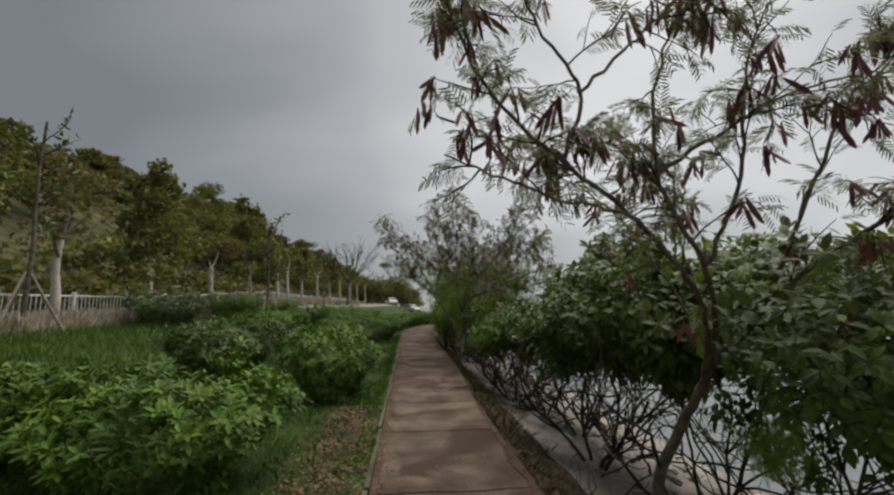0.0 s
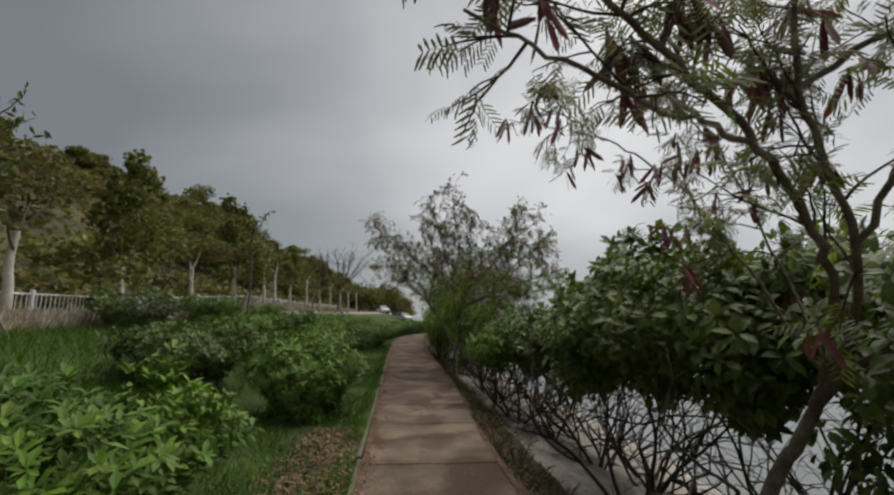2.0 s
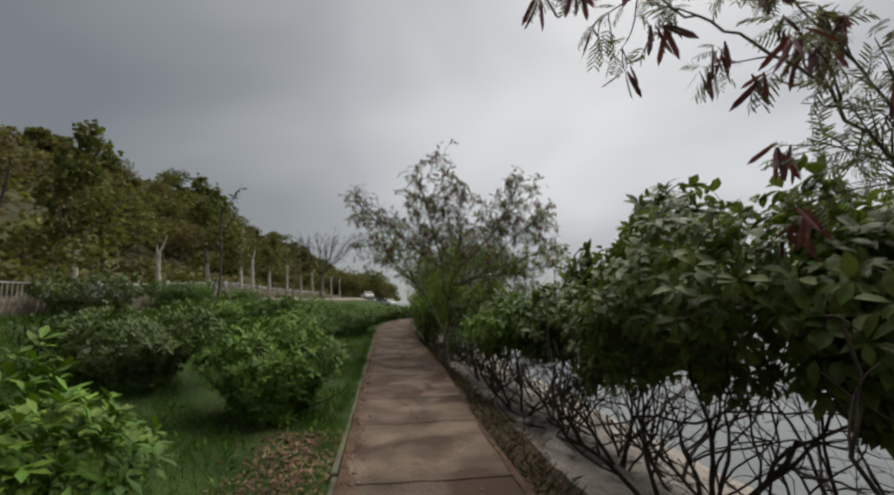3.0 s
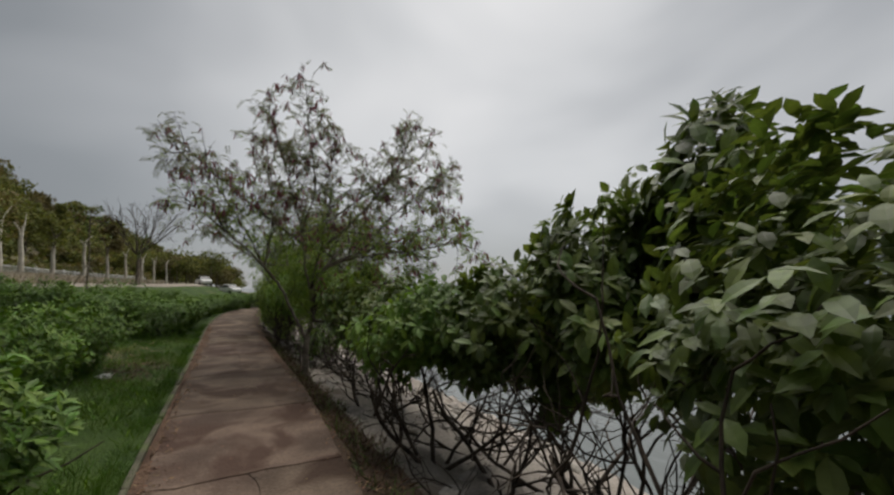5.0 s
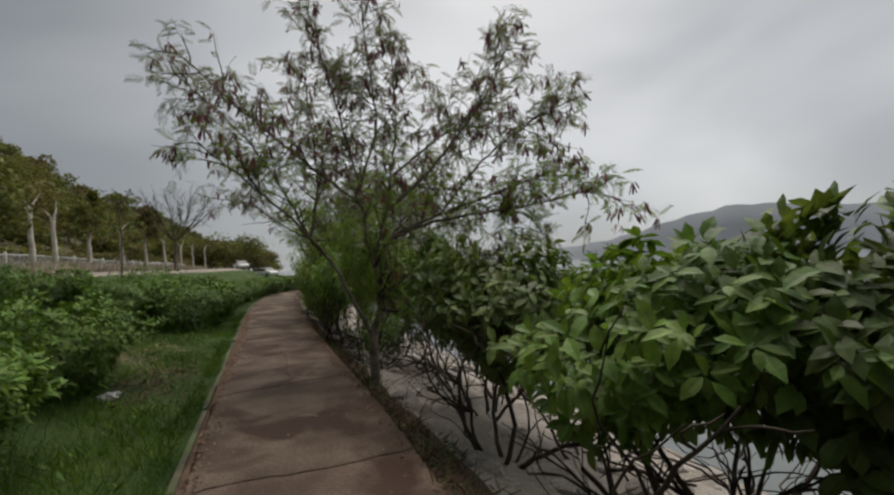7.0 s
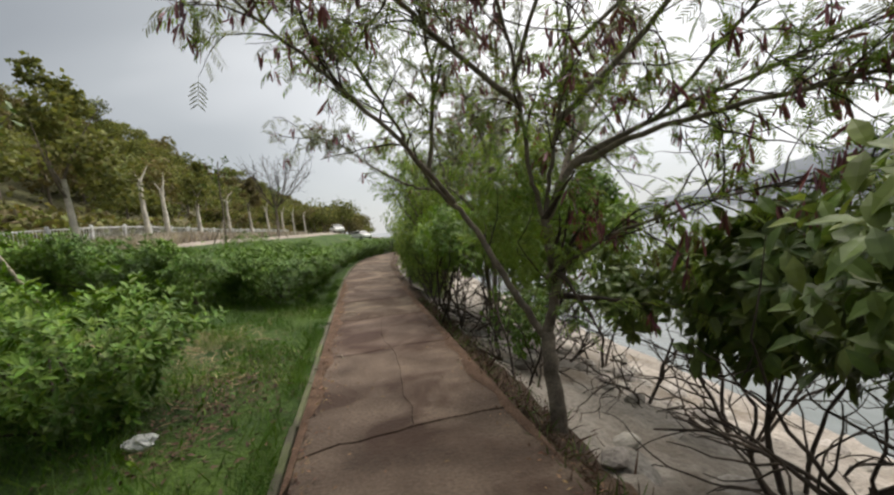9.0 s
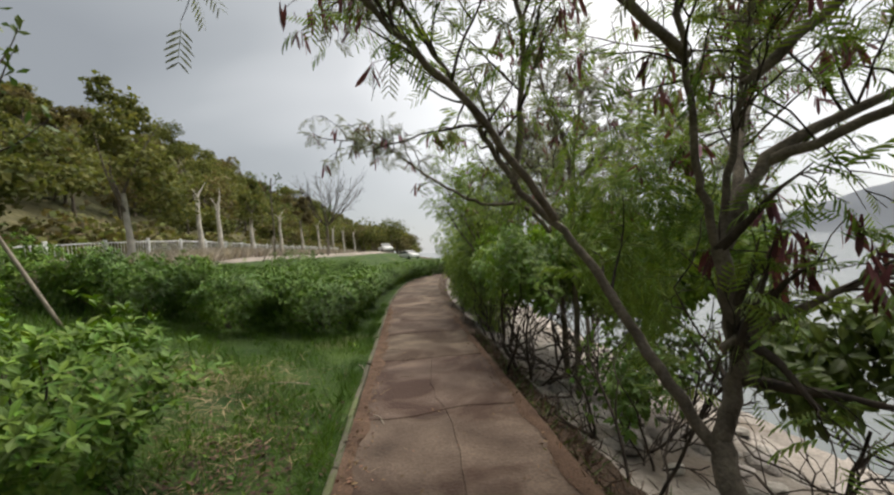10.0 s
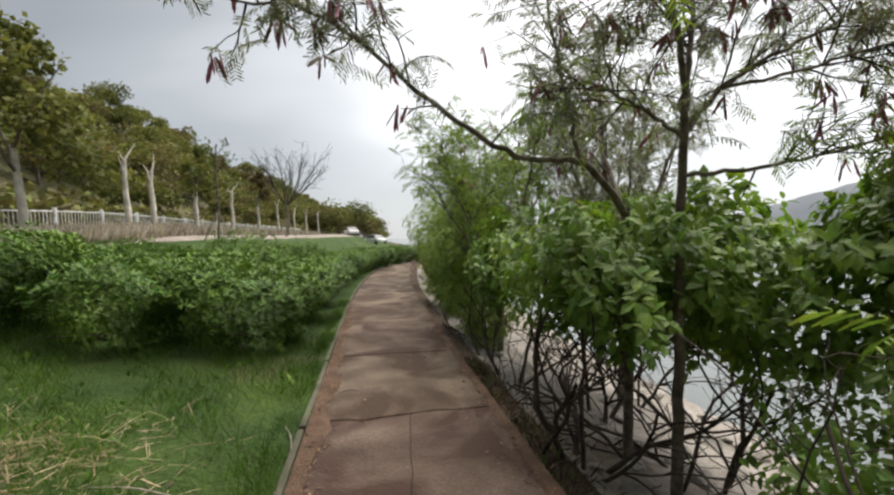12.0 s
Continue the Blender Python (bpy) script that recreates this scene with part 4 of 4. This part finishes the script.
def build_bank():
    rng = np.random.default_rng(31)
    leafy, cut = "pale-trunked street tree with an olive crown by the fence", "pollarded street tree, a bare pale trunk by the fence"
    for x, y, crown, kind, h in [(-11, 15.3, (1.1, 70, 1.4), "wood_b", 2.7), (-11, 20.1, (1.7, 800, 2.9), "wood_a", 2.4), (-11, 25.6, None, "", 2.5), (-11, 31.2, (2.0, 1000, 3.1), "wood_a", 2.9),
                                 (-11, 36.8, None, "", 3.3), (-10.6, 38.1, None, "", 3.0), (-11, 43.5, (1.2, 350, 1.6), "wood_a", 3.0), (-11, 49.5, None, "", 3.2), (-11, 56, (1.3, 400, 1.6), "wood_b", 3.3), (-11, 63, None, "", 3.2), (-10.8, 70, None, "", 3.0), (-10.8, 78, None, "", 3.2), (-10.5, 87, None, "", 3.2)]:
        street_tree(x + float(bend(y)) * 0.3, y, rng, crown, M[kind] if kind else None, leafy if crown else cut, h, rng.normal(0, 0.05))
    bare_tree(-8.4, 60, rng)
    young_tree(-9.4, 12.3, rng, 5.2, "young bare tree held upright by three stakes")
    young_tree(-6.4, 20.2, rng, 4.4, "young sparse tree tied to three timber stakes")
    young_tree(-7.2, 37.0, rng, 4.6, "young sparse tree tied to three timber stakes")
    young_tree(-7.0, 52.0, rng, 4.2, "young sparse tree tied to three timber stakes")
    # White fence: one panel built, then copied.
    fx, span = -11.8, 2.8

    def bar_mesh(name, sx, sy, sz):
        bm = bmesh.new()
        bmesh.ops.create_cube(bm, size=1)
        bmesh.ops.scale(bm, vec=(sx, sy, sz), verts=bm.verts)
        bmesh.ops.bevel(bm, geom=bm.edges, offset=min(sx, sy, sz) * 0.2, segments=1, affect="EDGES")
        return bm_mesh(name, bm, M["white"])

    post, rail, bar = bar_mesh("post", 0.12, 0.12, 1.18), bar_mesh("rail", 0.05, span - 0.12, 0.05), bar_mesh("bar", 0.026, 0.026, 0.86)
    panel = thing("fence_panel", (fx, 0, 0), "white painted metal railing panel along the road", "fence", "white fence along the road")
    p = part("post", post, panel)
    p.location = (0, 0, 0.56)
    for z in (0.13, 1.02):
        p = part("rail", rail, panel)
        p.location = (0, span / 2, z)
    for k in range(1, 15):
        p = part("bar", bar, panel)
        p.location = (0, span * k / 15, 0.575)
    spots = [6 + span * k for k in range(30)]
    for y in spots:
        z0, z1 = gz(fx, y), gz(fx, y + span)
        m = Matrix.Translation((fx, y, z0)) @ Matrix.Rotation(math.atan2(z1 - z0, span), 4, "X")
        if y == spots[0]:
            panel.matrix_basis = m
        else:
            copy_thing(panel, m)
    # Tall dry plume grass in front of the fence.
    n = 52000
    y = 4 + 91 * rng.uniform(0, 1, n) ** 1.25
    x = rng.uniform(-11.4, -9.3, n)
    P = np.stack([x, y, ground_z(x, y) - 0.03], -1)
    D = np.stack([rng.normal(0, 0.25, n), rng.normal(0, 0.25, n), np.ones(n)], -1)
    ob = new("plume_grass", scatter("plume_grass", (BLADE[0] * np.array([3.2, 1, 1]), BLADE[1]), P, D, rng.normal(0, 1, (n, 3)), rng.uniform(0.3, 0.68, n), M["plume"]))
    tagged(ob, "pale pinkish dry plume grass in front of the fence", "grass", kind="stuff")


build_bank()


def parked_car(x, y, turn, paint, label):
    """A saloon car: lofted body and cabin, glass, wheels, lamps."""
    ob = thing("parked_car", (x, y, gz(x, y)), label, "car")
    ob.matrix_basis = pose(x, y, gz(x, y), 0, 0, turn)

    def loft(name, rings, mat, label=""):
        bm = bmesh.new()
        loops = []
        for px, half, z0, z1 in rings:
            loops.append([bm.verts.new(v) for v in ((px, -half, z0), (px, half, z0), (px, half * 1.02, (z0 + z1) / 2), (px, half * 0.93, z1), (px, -half * 0.93, z1), (px, -half * 1.02, (z0 + z1) / 2))])
        for p, q in zip(loops, loops[1:]):
            for k in range(6):
                bm.faces.new((p[k], p[(k + 1) % 6], q[(k + 1) % 6], q[k]))
        bm.faces.new(loops[0][::-1])
        bm.faces.new(loops[-1])
        bmesh.ops.recalc_face_normals(bm, faces=bm.faces)
        return part(name, bm_mesh(name, bm, mat), ob, label)

    loft("body", [(-2.15, 0.72, 0.35, 0.75), (-1.95, 0.84, 0.25, 0.88), (-0.9, 0.88, 0.22, 0.94), (0.8, 0.88, 0.22, 0.94), (1.8, 0.84, 0.25, 0.82), (2.15, 0.7, 0.35, 0.66)], M[paint])
    loft("cabin_glass", [(-1.45, 0.74, 0.93, 0.96), (-0.85, 0.70, 0.93, 1.40), (0.35, 0.70, 0.93, 1.42), (1.15, 0.76, 0.93, 0.96)], M["car_glass"], "dark car windows")
    loft("roof", [(-0.95, 0.66, 1.38, 1.425), (-0.3, 0.67, 1.41, 1.47), (0.45, 0.66, 1.40, 1.445)], M[paint])
    for wx in (-1.35, 1.35):
        for wy in (-0.80, 0.80):
            bm = bmesh.new()
            bmesh.ops.create_cone(bm, cap_ends=True, segments=18, radius1=0.31, radius2=0.31, depth=0.2)
            bmesh.ops.bevel(bm, geom=bm.edges, offset=0.03, segments=1, affect="EDGES")
            w = part("wheel", bm_mesh("wheel", bm, M["tyre"]), ob, "black tyre")
            w.matrix_basis = pose(wx, wy, 0.31, 90, 0, 0)
    for wy in (-0.6, 0.6):
        bm = bmesh.new()
        bmesh.ops.create_icosphere(bm, subdivisions=2, radius=0.12)
        w = part("headlight", bm_mesh("headlight", bm, M["white"], True), ob, "clear headlight")
        w.matrix_basis = pose(2.0, wy, 0.66)


parked_car(0.3, 84, -60, "white", "small white car parked at the far end of the road")
parked_car(-3.6, 87, -75, "white", "white car parked beside dry grass far away")


def build_woods():
    rng = np.random.default_rng(41)
    trunks = Tubes()
    for name, mat, count, seed_shift, label in (("olive_woods", "wood_a", 300, 0, "dense olive-green trees covering the hillside"), ("rusty_woods", "wood_b", 120, 1, "brownish trees and scrub mixed into the hillside woods")):
        P, D, N, S = [], [], [], []
        for k in range(count):
            y = rng.uniform(4, 190) if k % 4 else rng.uniform(190, 420)
            off = rng.uniform(0, 1) ** 1.3
            x = -16.0 - off * (36 - 14 * smooth01(90, 260, y))
            far = k % 5 == 0
            if far:
                y = rng.uniform(95, 260)
                x = rng.uniform(-19, -3) + 0.06 * (y - 95)
            h = rng.uniform(4.5, 7) if far else rng.uniform(2.8, 5.4)
            low = 0.5 if x < -28 and y < 85 and not far else 1.0
            h *= low
            z = gz(x, y)
            r = (0.5 + 0.5 * low) * rng.uniform(1.7, 3.0) * (1.5 if far else 1.0)
            for c in range(5):
                q = clump_crown(rng, (x + rng.normal(0, r * 0.45), y + rng.normal(0, r * 0.45), z + h * rng.uniform(0.45, 0.95)), (r * 0.62, r * 0.62, h * 0.26), 190 if y < 110 else 90, 0.34 if y < 110 else 0.55)
                P.append(q[0]), D.append(q[1]), N.append(q[2]), S.append(q[3])
            trunks.add([(x, y, z - 0.2), (x + rng.normal(0, 0.2), y, z + h * 0.7)], 0.13, 0.06, 5)
        # a thicket close behind the fence
        m = 9000
        y = 4 + 100 * rng.uniform(0, 1, m) ** 1.2
        x = rng.uniform(-17.5, -13.3, m) + 0.25 * bend(y)
        P.append(np.stack([x, y, ground_z(x, y) + rng.uniform(0, 1, m) * (1.3 + 0.9 * np.sin(y * 0.55) * np.sin(y * 0.21 + 1))], -1)), D.append(rng.normal(0, 1, (m, 3))), N.append(rng.normal(0, 0.6, (m, 3)) + np.array([0, 0, 1.0])), S.append(rng.uniform(0.22, 0.55, m))
        # scrub over the slope
        m = 9000 if seed_shift == 0 else 6500
        y = rng.uniform(0, 260, m)
        x = -14.5 - rng.uniform(0, 1, m) ** 0.8 * 42
        P.append(np.stack([x, y, ground_z(x, y) + rng.uniform(0, 1.3, m)], -1)), D.append(rng.normal(0, 1, (m, 3))), N.append(rng.normal(0, 0.6, (m, 3)) + np.array([0, 0, 1.0])), S.append(np.where(x > -26, rng.uniform(0.22, 0.6, m), rng.uniform(0.4, 1.3, m)))
        ob = new(name, scatter(name, CLUMP, np.concatenate(P), np.concatenate(D), np.concatenate(N), np.concatenate(S), M[mat]))
        tagged(ob, label, "woods", kind="stuff")
    tagged(new("wood_trunks", trunks.mesh("wood_trunks", M["bark"])), "brown trunks of the hillside trees", "woods", kind="stuff")


build_woods()


# ---- grass, litter and straw ----
def build_cover():
    rng = np.random.default_rng(51)

    def patch(name, n, xr, yr, shape, size, mat, label, lean=0.5, keep=None, category="grass", z=0.0):
        x, y = rng.uniform(*xr, n), rng.uniform(*yr, n)
        if keep is not None:
            ok = keep(x, y)
            x, y = x[ok], y[ok]
        k = len(x)
        P = np.stack([x + bend(y), y, ground_z(x + bend(y), y) + z], -1)
        D = np.stack([rng.normal(0, lean, k), rng.normal(0, lean, k), np.full(k, 1.0)], -1)
        ob = new(name, scatter(name, shape, P, D, rng.normal(0, 1, (k, 3)), rng.uniform(*size, k), mat))
        return tagged(ob, label, category, kind="stuff")

    def lumpy(x, y):
        return np.sin(x * 2.1 + 1.3) * np.sin(y * 1.7) + 0.6 * np.sin(x * 5.1 + y * 3.7) + rng.normal(0, 0.4, len(x)) > -0.35

    patch("lawn_grass", 62000, (-4.8, -0.97), (3.0, 25.0), BLADE, (0.08, 0.2), M["grass"], "short green lawn grass beside the path", 0.55, lambda x, y: lumpy(x, y) & ~((x > -1.75 + 0.2 * np.sin(y * 2)) & (y < 8.6) & (rng.uniform(0, 1, len(x)) < 0.86)) & ~((np.hypot(x + 1.75, (y - 16.3) * 0.6) < 0.45) & (rng.uniform(0, 1, len(x)) < 0.8)))
    patch("verge_grass", 15000, (-1.12, -0.865), (6.0, 27.0), BLADE, (0.05, 0.13), M["grass"], "grass blades leaning over the stone edging", 0.8, lambda x, y: np.sin(y * 3.1) + 0.7 * np.sin(y * 7.7 + 1) + rng.normal(0, 0.5, len(x)) - 6 * (x + 0.98) > -0.1)
    patch("bank_grass", 42000, (-12.0, -4.5), (5.0, 34.0), (BLADE[0] * np.array([1.8, 1, 1]), BLADE[1]), (0.12, 0.26), M["grass"], "longer green grass on the bank", 0.5)
    patch("broadleaf_weeds", 2600, (-5.5, -1.1), (5.0, 21.5), LEAF_SMALL, (0.05, 0.10), M["bush"], "low broad-leaved weeds in the lawn", 0.9, lumpy, "weeds", 0.02)

    def flat(name, n, cx, cy, sx, sy, shape, size, mat, label, category, tilt=0.25, z=0.02, on=None):
        x, y = rng.normal(cx, sx, n), rng.normal(cy, sy, n)
        if on is not None:
            x, y = on(n)
        P = np.stack([x, y, np.maximum(ground_z(x, y), np.where((x > -0.84) & (x < 0.8), 0.0, -9)) + z + rng.uniform(0, 0.02, len(x))], -1)
        D = np.stack([rng.normal(0, 1, len(x)), rng.normal(0, 1, len(x)), rng.normal(0, tilt, len(x))], -1)
        N = np.array([0, 0, 1.0]) + rng.normal(0, 0.35, (len(x), 3))
        return tagged(new(name, scatter(name, shape, P, D, N, rng.uniform(*size, len(x)), mat)), label, category, kind="stuff")

    flat("leaf_litter", 1300, -1.72, 16.4, 0.34, 0.85, LEAF_SMALL, (0.03, 0.075), M["dead_dark"], "brown dead leaves under the shrub", "litter")
    flat("dry_straw", 1300, -3.1, 18.9, 0.60, 0.5, (BLADE[0] * np.array([0.8, 1, 1]), BLADE[1]), (0.10, 0.32), M["straw"], "scattered dry yellow straw on the lawn", "straw", 0.15, 0.05)
    flat("dry_straw", 500, -2.1, 17.4, 0.5, 0.7, (BLADE[0] * np.array([0.8, 1, 1]), BLADE[1]), (0.08, 0.25), M["straw"], "dry stalks lying on the grass", "straw", 0.15, 0.04)
    flat("bare_patch_litter", 4200, -1.45, 6.6, 0.30, 1.3, LEAF_SMALL, (0.03, 0.07), M["litter"], "dry leaf bits on a bare patch of lawn", "litter", on=lambda n: (np.clip(rng.normal(-1.34, 0.24, n), -1.95, -0.95), rng.uniform(3.0, 8.8, n)))

    def edges(n):
        y = rng.uniform(1, 26, n)
        left = rng.uniform(0, 1, n) < 0.45
        return np.where(left, -0.82 + np.abs(rng.normal(0, 0.09, n)), 0.86 + rng.normal(0, 0.12, n)), y

    flat("path_litter", 5200, 0, 0, 1, 1, LEAF_SMALL, (0.02, 0.05), M["litter"], "small dead leaves along the path's edges", "litter", 0.2, 0.004, edges)
    flat("path_crumbs", 260, 0, 0, 1, 1, LEAF_SMALL, (0.02, 0.045), M["litter"], "few dead leaves strewn over the concrete", "litter", 0.15, 0.004, lambda n: (rng.uniform(-0.75, 0.7, n), rng.uniform(2, 26, n)))
    # Dark dead stalks and weeds along the seaward edge.
    n = 7000
    y = rng.uniform(1.5, 21.5, n)
    x = 0.78 + np.abs(rng.normal(0.18, 0.17, n)) + np.where(y < 9.5, -0.10, 0.02) + 0.05 * np.sin(y * 3)
    P = np.stack([x, y, ground_z(x, y)], -1)
    D = np.stack([rng.normal(0.1, 0.9, n), rng.normal(0, 0.9, n), np.full(n, 0.7)], -1)
    dead = rng.uniform(0, 1, n) < 0.72
    for name, mask, mat, label in (("dead_stalks", dead, "dead_dark", "dark dead stalks and leaves along the path's seaward edge"), ("edge_weeds", ~dead, "bush_dark", "low dark weeds along the path's seaward edge")):
        tagged(new(name, scatter(name, (BLADE[0] * np.array([2.2, 1, 1]), BLADE[1]), P[mask], D[mask], rng.normal(0, 1, (mask.sum(), 3)), rng.uniform(0.04, 0.17, mask.sum()), M[mat])), label, "weeds", kind="stuff")
    # Reddish soil washed over the slabs' edge, and a few fallen sticks.
    def soil_strip(x0, wide, ya, yb, seed):
        ys = np.arange(ya, yb, 0.12)
        V, F = [], []
        for k, y in enumerate(ys):
            w = wide * (0.35 + 0.9 * abs(noise.noise(Vector((seed, y * 0.9, 0)))) + 0.4 * abs(noise.noise(Vector((seed, y * 4.1, 2))))) * math.sin(math.pi * min(1, max(0, (y - ya) / (yb - ya)))) ** 0.4
            sx = 1 if x0 < 0 else -1
            V += [(x0 + float(bend(y)), y, 0.009), (x0 + sx * w * 0.6 + float(bend(y)), y, 0.014), (x0 + sx * w + float(bend(y)), y, 0.0065)]
            if k:
                a = 3 * k
                F += [(a - 3, a - 2, a + 1, a), (a - 2, a - 1, a + 2, a + 1)]
        tagged(new("soil_strip", quads("soil_strip", V, F, M["red_soil"], True)), "reddish soil washed over the edge of the concrete", "soil", kind="stuff")

    soil_strip(-0.845, 0.24, 14.5, 27, 3.0)
    soil_strip(-0.845, 0.13, 2, 14.5, 8.0)
    soil_strip(0.84, 0.20, 14.2, 24, 5.0)
    soil_strip(0.655, 0.14, 1.5, 9.0, 6.0)
    for x, y, r, length in [(-0.56, 17.25, 25, 0.26), (-0.45, 20.3, 100, 0.18), (0.2, 13.6, 60, 0.2), (-0.9, 19.1, 15, 0.5), (-1.5, 18.6, 70, 0.6)]:
        s = Tubes()
        s.add(spline([(0, 0, 0), (0.02, length * 0.5, 0.012), (0, length, 0.0)], 4), 0.007, 0.004, 5)
        ob = new("fallen_stick", s.mesh("fallen_stick", M["stake"]))
        ob.matrix_basis = pose(x, y, (0.008 if x > -0.84 else gz(x, y) + 0.06), 0, 0, r)
        tagged(ob, "thin dry stick lying on the ground", "stick")
    # A crumpled white plastic bag under the shrub.
    bm = bmesh.new()
    bmesh.ops.create_icosphere(bm, subdivisions=3, radius=0.12)
    for v in bm.verts:
        f = 1 + 0.55 * noise.noise(v.co * 14) + 0.3 * noise.noise(v.co * 31)
        v.co = Vector((v.co.x * 0.95 * f, v.co.y * 0.8 * f, v.co.z * 0.42 * f))
    bag = new("plastic_bag", bm_mesh("plastic_bag", bm, M["plastic"]))
    bag.location = (-2.02, 15.62, gz(-2.02, 15.62) + 0.045)
    tagged(bag, "crumpled white plastic bag lying under a shrub", "rubbish")


build_cover()


# ---- rocks on the slope ----
def build_rocks():
    rng = np.random.default_rng(61)
    shapes = []
    for k in range(6):
        bm = bmesh.new()
        bmesh.ops.create_icosphere(bm, subdivisions=2, radius=1.0)
        off = Vector((k * 7.3, 1.1, 2.2))
        for v in bm.verts:
            f = 1 + 0.35 * noise.noise(v.co * 1.1 + off) + 0.12 * noise.noise(v.co * 3 + off)
            v.co = Vector((v.co.x * f, v.co.y * 0.8 * f, max(v.co.z * 0.5 * f, -0.3)))
        shapes.append(bm_mesh("rock", bm, M["rock"]))
    ob = thing("revetment", (0, 0, 0), "pale rocks tipped over the slope to the sea", "rocks", kind="structure")
    for k in range(280):
        x, y = 1.3 + 3.7 * rng.uniform() ** 0.9, rng.uniform(1, 27)
        s = rng.uniform(0.05, 0.20)
        r = part("rock", shapes[k % 6], ob)
        r.matrix_basis = pose(x, y, gz(x, y) + s * 0.12, rng.uniform(-15, 15), 14 + rng.uniform(-15, 15), rng.uniform(0, 360)) @ Matrix.Diagonal((s, s, s * rng.uniform(0.5, 0.95), 1))


build_rocks()


# ---- the path: cracked concrete slabs and an edging of thin stones ----
JOINTS = [-3.4, -1.1, 1.2, 3.4, 5.4, 7.28, 8.98, 10.4, 12.45, 15.0, 17.4, 19.6, 21.65, 23.9, 26.2, 28.5, 30.8, 33.1, 35.5, 38, 41, 44, 48, 53, 60]
CRACKED = {17.4: -0.06, 15.0: 0.02, 8.98: 0.1}


def right_edge(y):
    return 0.66 + 0.19 * float(smooth01(8.5, 14.0, y))


def joint_line(k, n=12):
    """The wavering line of joint k from the left edge to the right."""
    y0 = JOINTS[k]
    amp = 0.085 if 8 < y0 < 22 else 0.04
    out = []
    for i in range(n + 1):
        x = -0.80 + (right_edge(y0) + 0.80) * i / n
        out.append((x, y0 + amp * (noise.noise(Vector((x * 2.2, y0 * 3.1, 0.5))) + 0.5 * noise.noise(Vector((x * 7, y0, 3.5)))) + (0.10 * smooth01(-0.2, 0.2, x) if abs(y0 - 17.4) < 0.1 else 0) + (0.25 * (x + 0.8) / 1.6 if abs(y0 - 15.0) < 0.1 else 0)))
    return out


def build_path():
    ob = thing("path", (0, 0, 0), "long narrow footpath of cracked, soil-stained concrete slabs", "path", kind="structure")
    gap = 0.016

    def piece(outline, k):
        bm = bmesh.new()
        drop = 0.0006 * k - 0.006
        cx, cy = sum(p[0] for p in outline) / len(outline), sum(p[1] for p in outline) / len(outline)
        top = [bm.verts.new((x + float(bend(y)), y, drop)) for x, y in outline]
        rim = [bm.verts.new((x + float(bend(y)) + (0.008 if x > cx else -0.008), y + (0.006 if y > cy else -0.006), drop - 0.012)) for x, y in outline]
        low = [bm.verts.new((v.co.x, v.co.y, -0.10)) for v in rim]
        bm.faces.new(top)
        n = len(outline)
        for i in range(n):
            j = (i + 1) % n
            bm.faces.new((rim[i], rim[j], top[j], top[i]))
            bm.faces.new((low[i], low[j], rim[j], rim[i]))
        bmesh.ops.recalc_face_normals(bm, faces=bm.faces)
        part("slab", bm_mesh("slab", bm, M["concrete"]), ob)

    for k in range(len(JOINTS) - 1):
        a, b = joint_line(k), joint_line(k + 1)
        lower, upper = [(x, y + gap) for x, y in a], [(x, y - gap) for x, y in b]
        y0, y1 = JOINTS[k], JOINTS[k + 1]
        m = 9
        right = [(right_edge(y0 + (y1 - y0) * i / m) + 0.018 * noise.noise(Vector((9, (y0 + (y1 - y0) * i / m) * 2.5, 0))), y0 + (y1 - y0) * i / m) for i in range(1, m)]
        left = [(-0.80 + 0.02 * noise.noise(Vector((4, (y1 - (y1 - y0) * i / m) * 2.5, 0))), y1 - (y1 - y0) * i / m) for i in range(1, m)]
        if y0 in CRACKED:
            c = 6
            xa, xb = lower[c][0], upper[c][0]
            crack = []
            for i in range(1, m):
                f, y = i / m, y0 + (y1 - y0) * i / m
                fade = math.sin(math.pi * f)
                crack.append((xa + (xb - xa) * f + fade * (CRACKED[y0] + 0.20 * noise.noise(Vector((2, y * 2.2, 7))) + 0.09 * noise.noise(Vector((2, y * 8, 7)))), y))
            piece(lower[:c] + [(xa - gap * 0.4, lower[c][1])] + [(x - gap * 0.4, y) for x, y in crack] + [(xb - gap * 0.4, upper[c][1])] + upper[:c][::-1] + left, k)
            piece([(xa + gap * 0.4, lower[c][1])] + lower[c + 1:] + right + upper[c + 1:][::-1] + [(xb + gap * 0.4, upper[c][1])] + [(x + gap * 0.4, y) for x, y in crack[::-1]], k + 0.4)
        else:
            piece(lower + right + upper[::-1] + left, k)
    kerb = thing("kerb", (0, 0, 0), "thin weathered stone edging between lawn and path", "kerb", kind="structure")
    bm = bmesh.new()
    bmesh.ops.create_cube(bm, size=1)
    bmesh.ops.scale(bm, vec=(0.055, 0.985, 0.16), verts=bm.verts)
    bmesh.ops.bevel(bm, geom=bm.edges, offset=0.010, segments=1, affect="EDGES")
    stone = bm_mesh("edging_stone", bm, M["kerb"])
    for k in range(52):
        y = -4 + k
        s = part("edging_stone", stone, kerb)
        s.matrix_basis = pose(-0.885 + float(bend(y)) + 0.006 * math.sin(k * 1.9), y, -0.070 + 0.009 * math.sin(k * 2.7), 0.4 * math.sin(k), 2 * math.sin(k * 1.3), -math.degrees(math.atan(0.009 * max(0, y - 25))) + 0.5 * math.sin(k * 3.1))


build_path()
